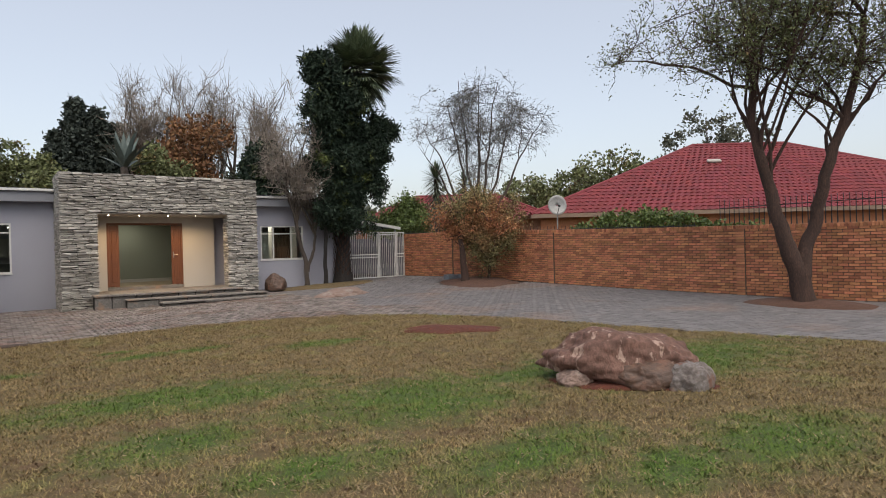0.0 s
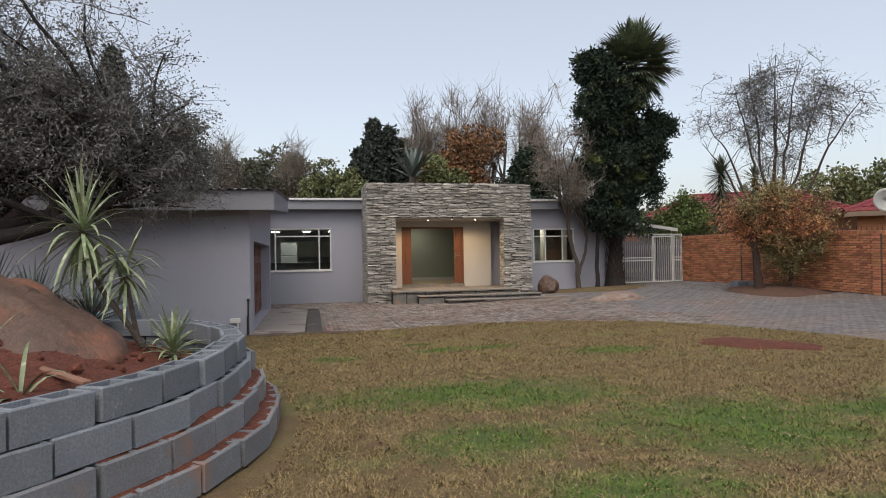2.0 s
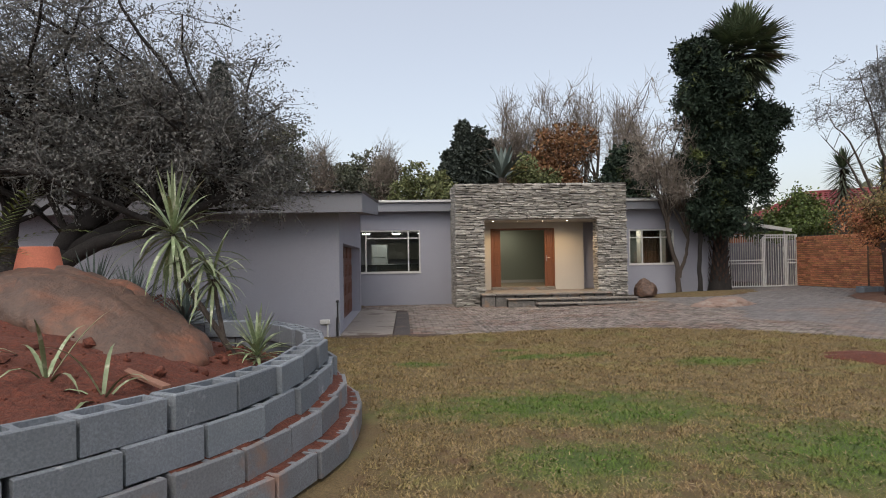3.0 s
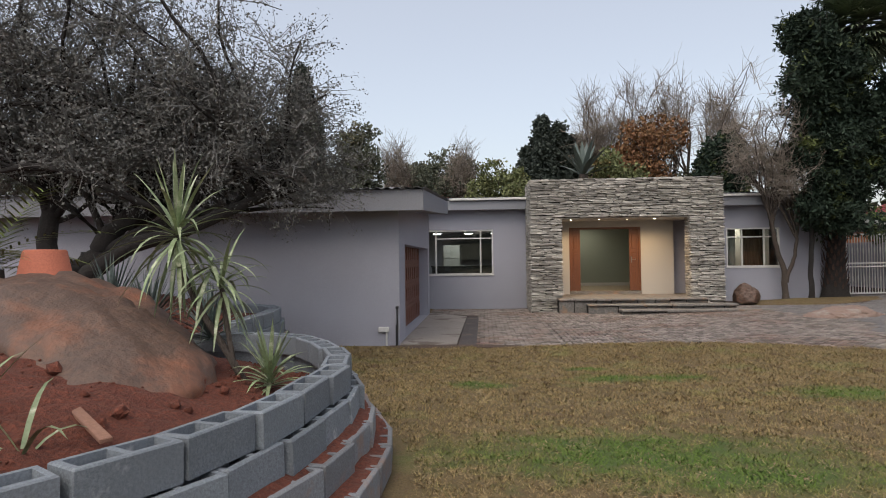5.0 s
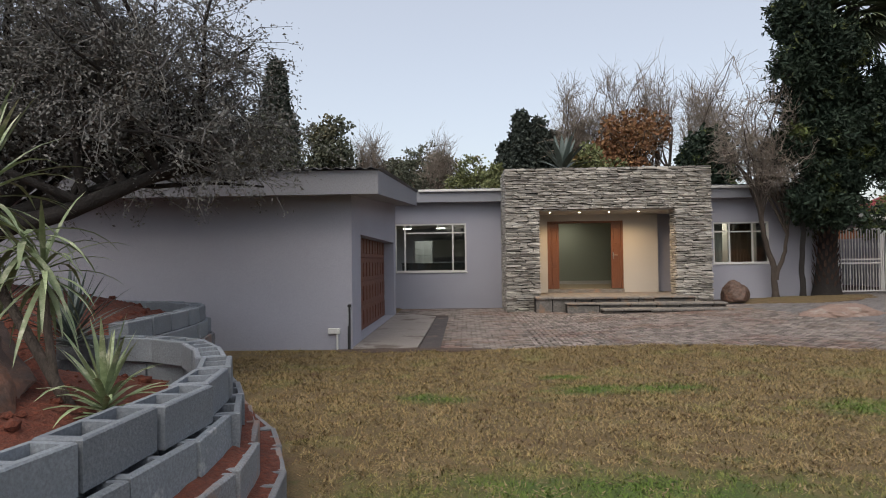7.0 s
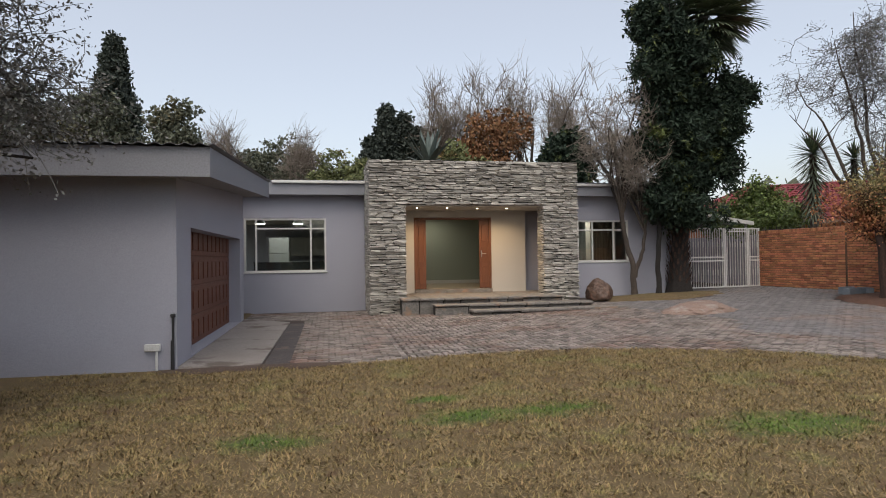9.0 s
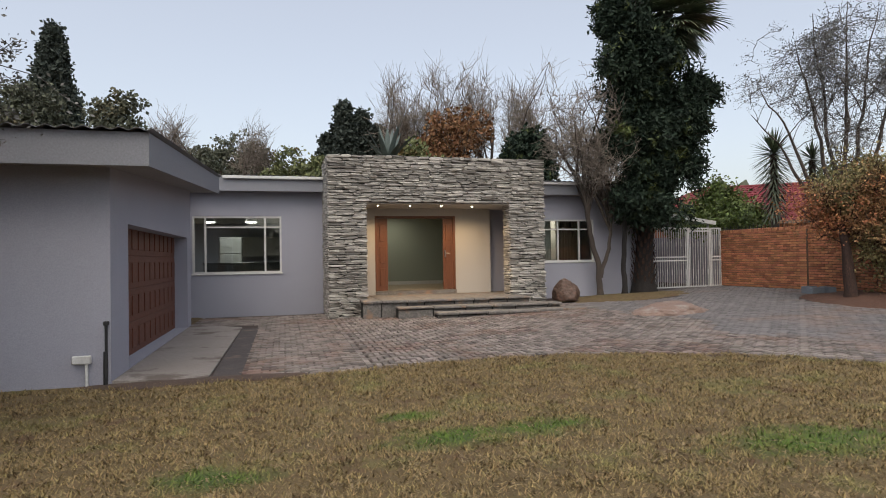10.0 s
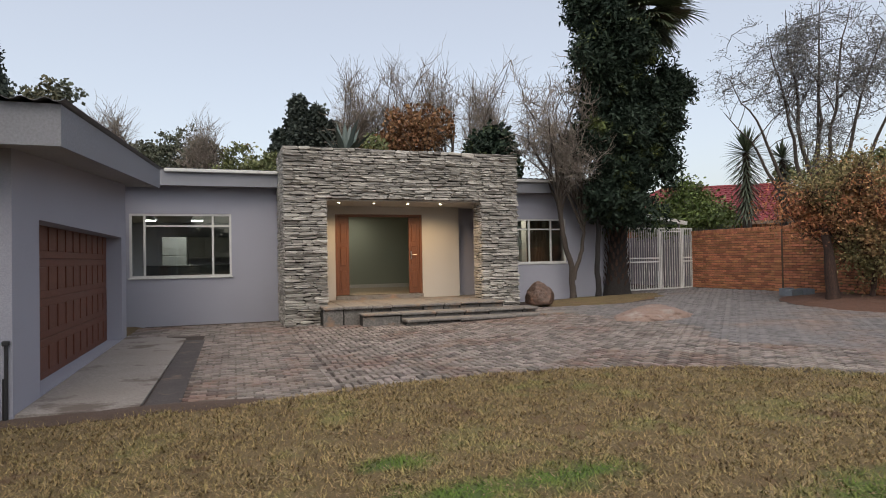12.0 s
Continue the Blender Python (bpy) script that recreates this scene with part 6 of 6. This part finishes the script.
for x, y, h, w, sd in ((8.8, 45, 14.3, 2.5, 61), (11.5, 45.5, 15.0, 2.8, 62), (14.2, 45, 15.2, 2.8, 63), (16.6, 43, 14.0, 2.4, 64), (-6.0, 50, 12.3, 2.0, 65), (-1.0, 58, 13.2, 2.4, 66)):
    bare_far_tree(x, y, 0, h, w, sd, "tall leafless tree with pale twigs beyond the house", None)
e = empty("banana_palm", (6.8, 38.5, 3.4))
tagged(e, "pale green broad-leaved strelitzia beyond the roof", "palm")
blades("leaves", "agave", rosette(random.Random(4), (0, 0, 3.2), 16, 2.3, 0.2, (0.5, 1.5), 0.5), e)
v, f = tubes([[(Vector((0, 0, -3.5)), 0.3), (Vector((0, 0, 3.3)), 0.2)]], 8)
obj("trunk", v, f, M["bark"], e)


# distant hedge line that closes the view all round
r6 = random.Random(15)
pts = []
for i in range(5200):
    a = r6.uniform(0, 2 * math.pi)
    d = r6.uniform(62, 80)
    hgt = 6.0 + 2.2 * noise.noise((math.cos(a) * 6, math.sin(a) * 6, 0))
    pts.append((d * math.cos(a), d * math.sin(a) + 8, r6.uniform(0, 1) ** 0.7 * hgt))
v, f = leaf_cards(pts, 9, 0.6, 1.1, 0.4, np.random.default_rng(6))
hd = quick_mesh("distant_trees", v, f, M["leaffar"], None)
tagged(hd, "line of distant dark green trees round the suburb", "trees", kind="stuff")
tagged(part("wall_garden_west", boxes((-11.4, -9, -0.1, -11.2, 14, 2.0)), M["plaster"]), kind="structure")

# ---- brick paving ----
paving = empty("paving", (0, 0, 0))
tagged(paving, "brick paved yard with reddish and grey pavers", kind="structure")


def paver_pose(x, y, sx, sy, rz, r):
    """A chamfered block turned so that its outer rim looks up."""
    z = gz(x, y) - 0.028
    m = Matrix.Translation((x, y, z + r.uniform(-0.003, 0.004))) @ Matrix.Rotation(rz + r.uniform(-0.02, 0.02), 4, "Z") @ \
        Matrix.Rotation(r.uniform(-0.01, 0.01), 4, "X") @ Matrix.Rotation(-math.pi / 2, 4, "X") @ Matrix.Diagonal((sx, 0.06, sy, 1))
    return m


def blocked(x, y):
    """Places covered by steps, apron, walls."""
    if x < 0.72 and y < 20.75:
        return True
    if y > YW - 0.02 and x < 12.5:
        return True
    if 3.2 < x < 7.5 and y > 20.7 or PX0 < x < PX1 and y > PY + 0.05:
        return True
    if 8.4 < x < 12.6 and y > 21.1 + 0.5 * math.sin(x):
        return True
    if (x - 15.4) ** 2 / 3.0 + (y - 17.6) ** 2 / 2.9 < 0.9 or (x - 16.0) ** 2 / 1.3 + (y - 6.4) ** 2 / 2.0 < 0.8:
        return True
    p = Vector((x, y, 0)) - W0
    return p.dot(WN) > -0.06 and y < 23.9


r7 = random.Random(12)
near, plain = [], []
# stretcher panel beside the apron
u, w = 0.205, 0.105
yy = 14.0
row = 0
while yy < 22.9:
    xx = -1.5 + (0.1 if row % 2 else 0.0)
    while xx < 2.35:
        if on_paving(xx, yy - 0.05) and not blocked(xx, yy):
            near.append((yy, paver_pose(xx, yy, 0.183, 0.084, 0, r7), r7.randrange(3)))
        xx += u
    yy += w
    row += 1
# border course
yy = 14.1
while yy < 21.2:
    if on_paving(2.42, yy - 0.05):
        near.append((yy, paver_pose(2.42, yy, 0.190, 0.090, math.pi / 2, r7), r7.randrange(3)))
    yy += u
# herringbone field
S = 0.105
for i in range(-40, 190):
    for j in range(-40, 190):
        k = (i - j) % 4
        x0, y0 = 2.5 + i * S, 9.5 + j * S
        if x0 > 18.5 or y0 > 24.5:
            continue
        if k == 0:
            cx, cy, rz = x0 + S, y0 + S / 2, 0.0
        elif k == 3:
            cx, cy, rz = x0 + S / 2, y0 + S, math.pi / 2
        else:
            continue
        if cx < 2.48 or not (on_paving(cx, cy) and on_paving(cx + 0.06, cy - 0.09)) or blocked(cx, cy):
            continue
        far = cy > 18.2 + 1.2 * math.sin(cx) and cx > 8.8 or cx > 9.2 + 0.4 * math.sin(cy * 2)
        (plain if far else near).append((cy + 0.3 * abs(cx - 3.5), paver_pose(cx, cy, 0.200 if far else 0.184, 0.100 if far else 0.084, rz, r7), r7.randrange(3)))
# driveway along the wall, larger grey pavers
yy = 9.4
while yy > -8.5:
    xx = 10.0
    while xx < 18.6:
        if on_paving(xx, yy) and not blocked(xx, yy):
            plain.append((99, paver_pose(xx, yy, 0.202, 0.202, 0, r7), r7.randrange(3)))
        xx += 0.203
    yy -= 0.203
near.sort(key=lambda q: q[0])
tmpl = [chamfer_block(0.18, 80 + s) for s in range(3)]
lay_pieces("paver", "pavers", paving, tmpl, [(m, k) for _, m, k in near], M["paver_piece"], M["paver"])
lay_pieces("paver", "grey_pavers", paving, tmpl, [(m, k) for _, m, k in plain], M["paver_far"], M["paver_far"], 0)
# bedding under the pavers
bx, by = np.arange(-0.8, 18.2, 0.3), np.arange(-9.0, 30.0, 0.3)
bv, bf, bi = [], [], {}
for j, y in enumerate(by):
    for i, x in enumerate(bx):
        if on_paving(x, y):
            bi[(i, j)] = len(bv)
            bv.append((x, y, gz(x, y) - 0.022))
for (i, j), a in bi.items():
    if (i + 1, j) in bi and (i, j + 1) in bi and (i + 1, j + 1) in bi:
        bf.append((a, bi[(i + 1, j)], bi[(i + 1, j + 1)], bi[(i, j + 1)]))
tagged(obj("bedding", bv, bf, M["joint"], paving), kind="stuff")


# ---- grass ----
def grass(name, count, x0, x1, y0, y1, size, gen, label, power=1.0, mat="grass", flat=(0.5, 1.52)):
    x = gen.uniform(x0, x1, count)
    y = y0 + (y1 - y0) * gen.uniform(0, 1, count) ** power
    # blades stand in tufts of uneven size
    tufts = gen.integers(0, max(1, count // 14), count)
    spread_ = gen.uniform(0.03, 0.13, count // 14 + 1)[tufts]
    x, y = x[tufts] + gen.normal(0, 1, count) * spread_, y[tufts] + gen.normal(0, 1, count) * spread_
    keep = np.array([(not on_paving(a, b - 0.03)) and edge_dist_fast(a, b) for a, b in zip(x, y)])
    x, y = x[keep], y[keep]
    z = np.array([gz(a, b) + bump_noise(a, b) for a, b in zip(x, y)])
    n = len(x)
    a = gen.uniform(0, 2 * np.pi, n)
    lean = flat[0] + (flat[1] - flat[0]) * gen.uniform(0, 1, n) ** 0.7
    L = size * gen.uniform(0.5, 1.4, n)
    w = gen.uniform(0.0032, 0.0074, n) * (size / 0.04)
    d = np.stack([np.cos(a) * np.sin(lean), np.sin(a) * np.sin(lean), np.cos(lean)], 1) * L[:, None]
    s = np.stack([-np.sin(a), np.cos(a), np.zeros(n)], 1) * w[:, None]
    p = np.stack([x, y, z - 0.003], 1)
    v = np.stack([p - s, p + s, p + d], 1).reshape(-1, 3)
    o = quick_mesh(name, v, np.arange(3 * n).reshape(-1, 3), M[mat], None)
    return tagged(o, label, "grass", kind="stuff")


foot_line = [(q.x, q.y) for q in offset_line(base_line, 0.47)[::12]]


def edge_dist_fast(x, y):
    """True on the lawn side of the block wall."""
    if y > 13.95 and x < 0.7:
        return False
    if x > 0.35 or y > 13.9:
        return True
    if y > 9.6:
        return x > -2.3 - 0.12 * (y - 9.6)
    best = min(foot_line, key=lambda q: (q[0] - x) ** 2 + (q[1] - y) ** 2)
    return x > best[0] + 0.02 if y > 4.5 else y < best[1] + (x - best[0]) * 0.7


ggen = np.random.default_rng(5)
grass("lawn_grass", 430000, -2.6, 11.2, 1.5, 9.0, 0.042, ggen, "short dry mown lawn grass with green patches", 1.2)
grass("lawn_grass", 50000, -1.0, 11.0, -2.5, 1.5, 0.04, ggen, "short dry mown lawn grass behind the start")
grass("dry_straw", 110000, -2.6, 11.2, 1.5, 14.3, 0.055, ggen, "pale dry straw scattered on the lawn", 1.0, "straw", (1.15, 1.56))
grass("lawn_grass", 220000, -2.6, 11.0, 9.0, 14.3, 0.048, ggen, "short dry mown lawn grass towards the paving")
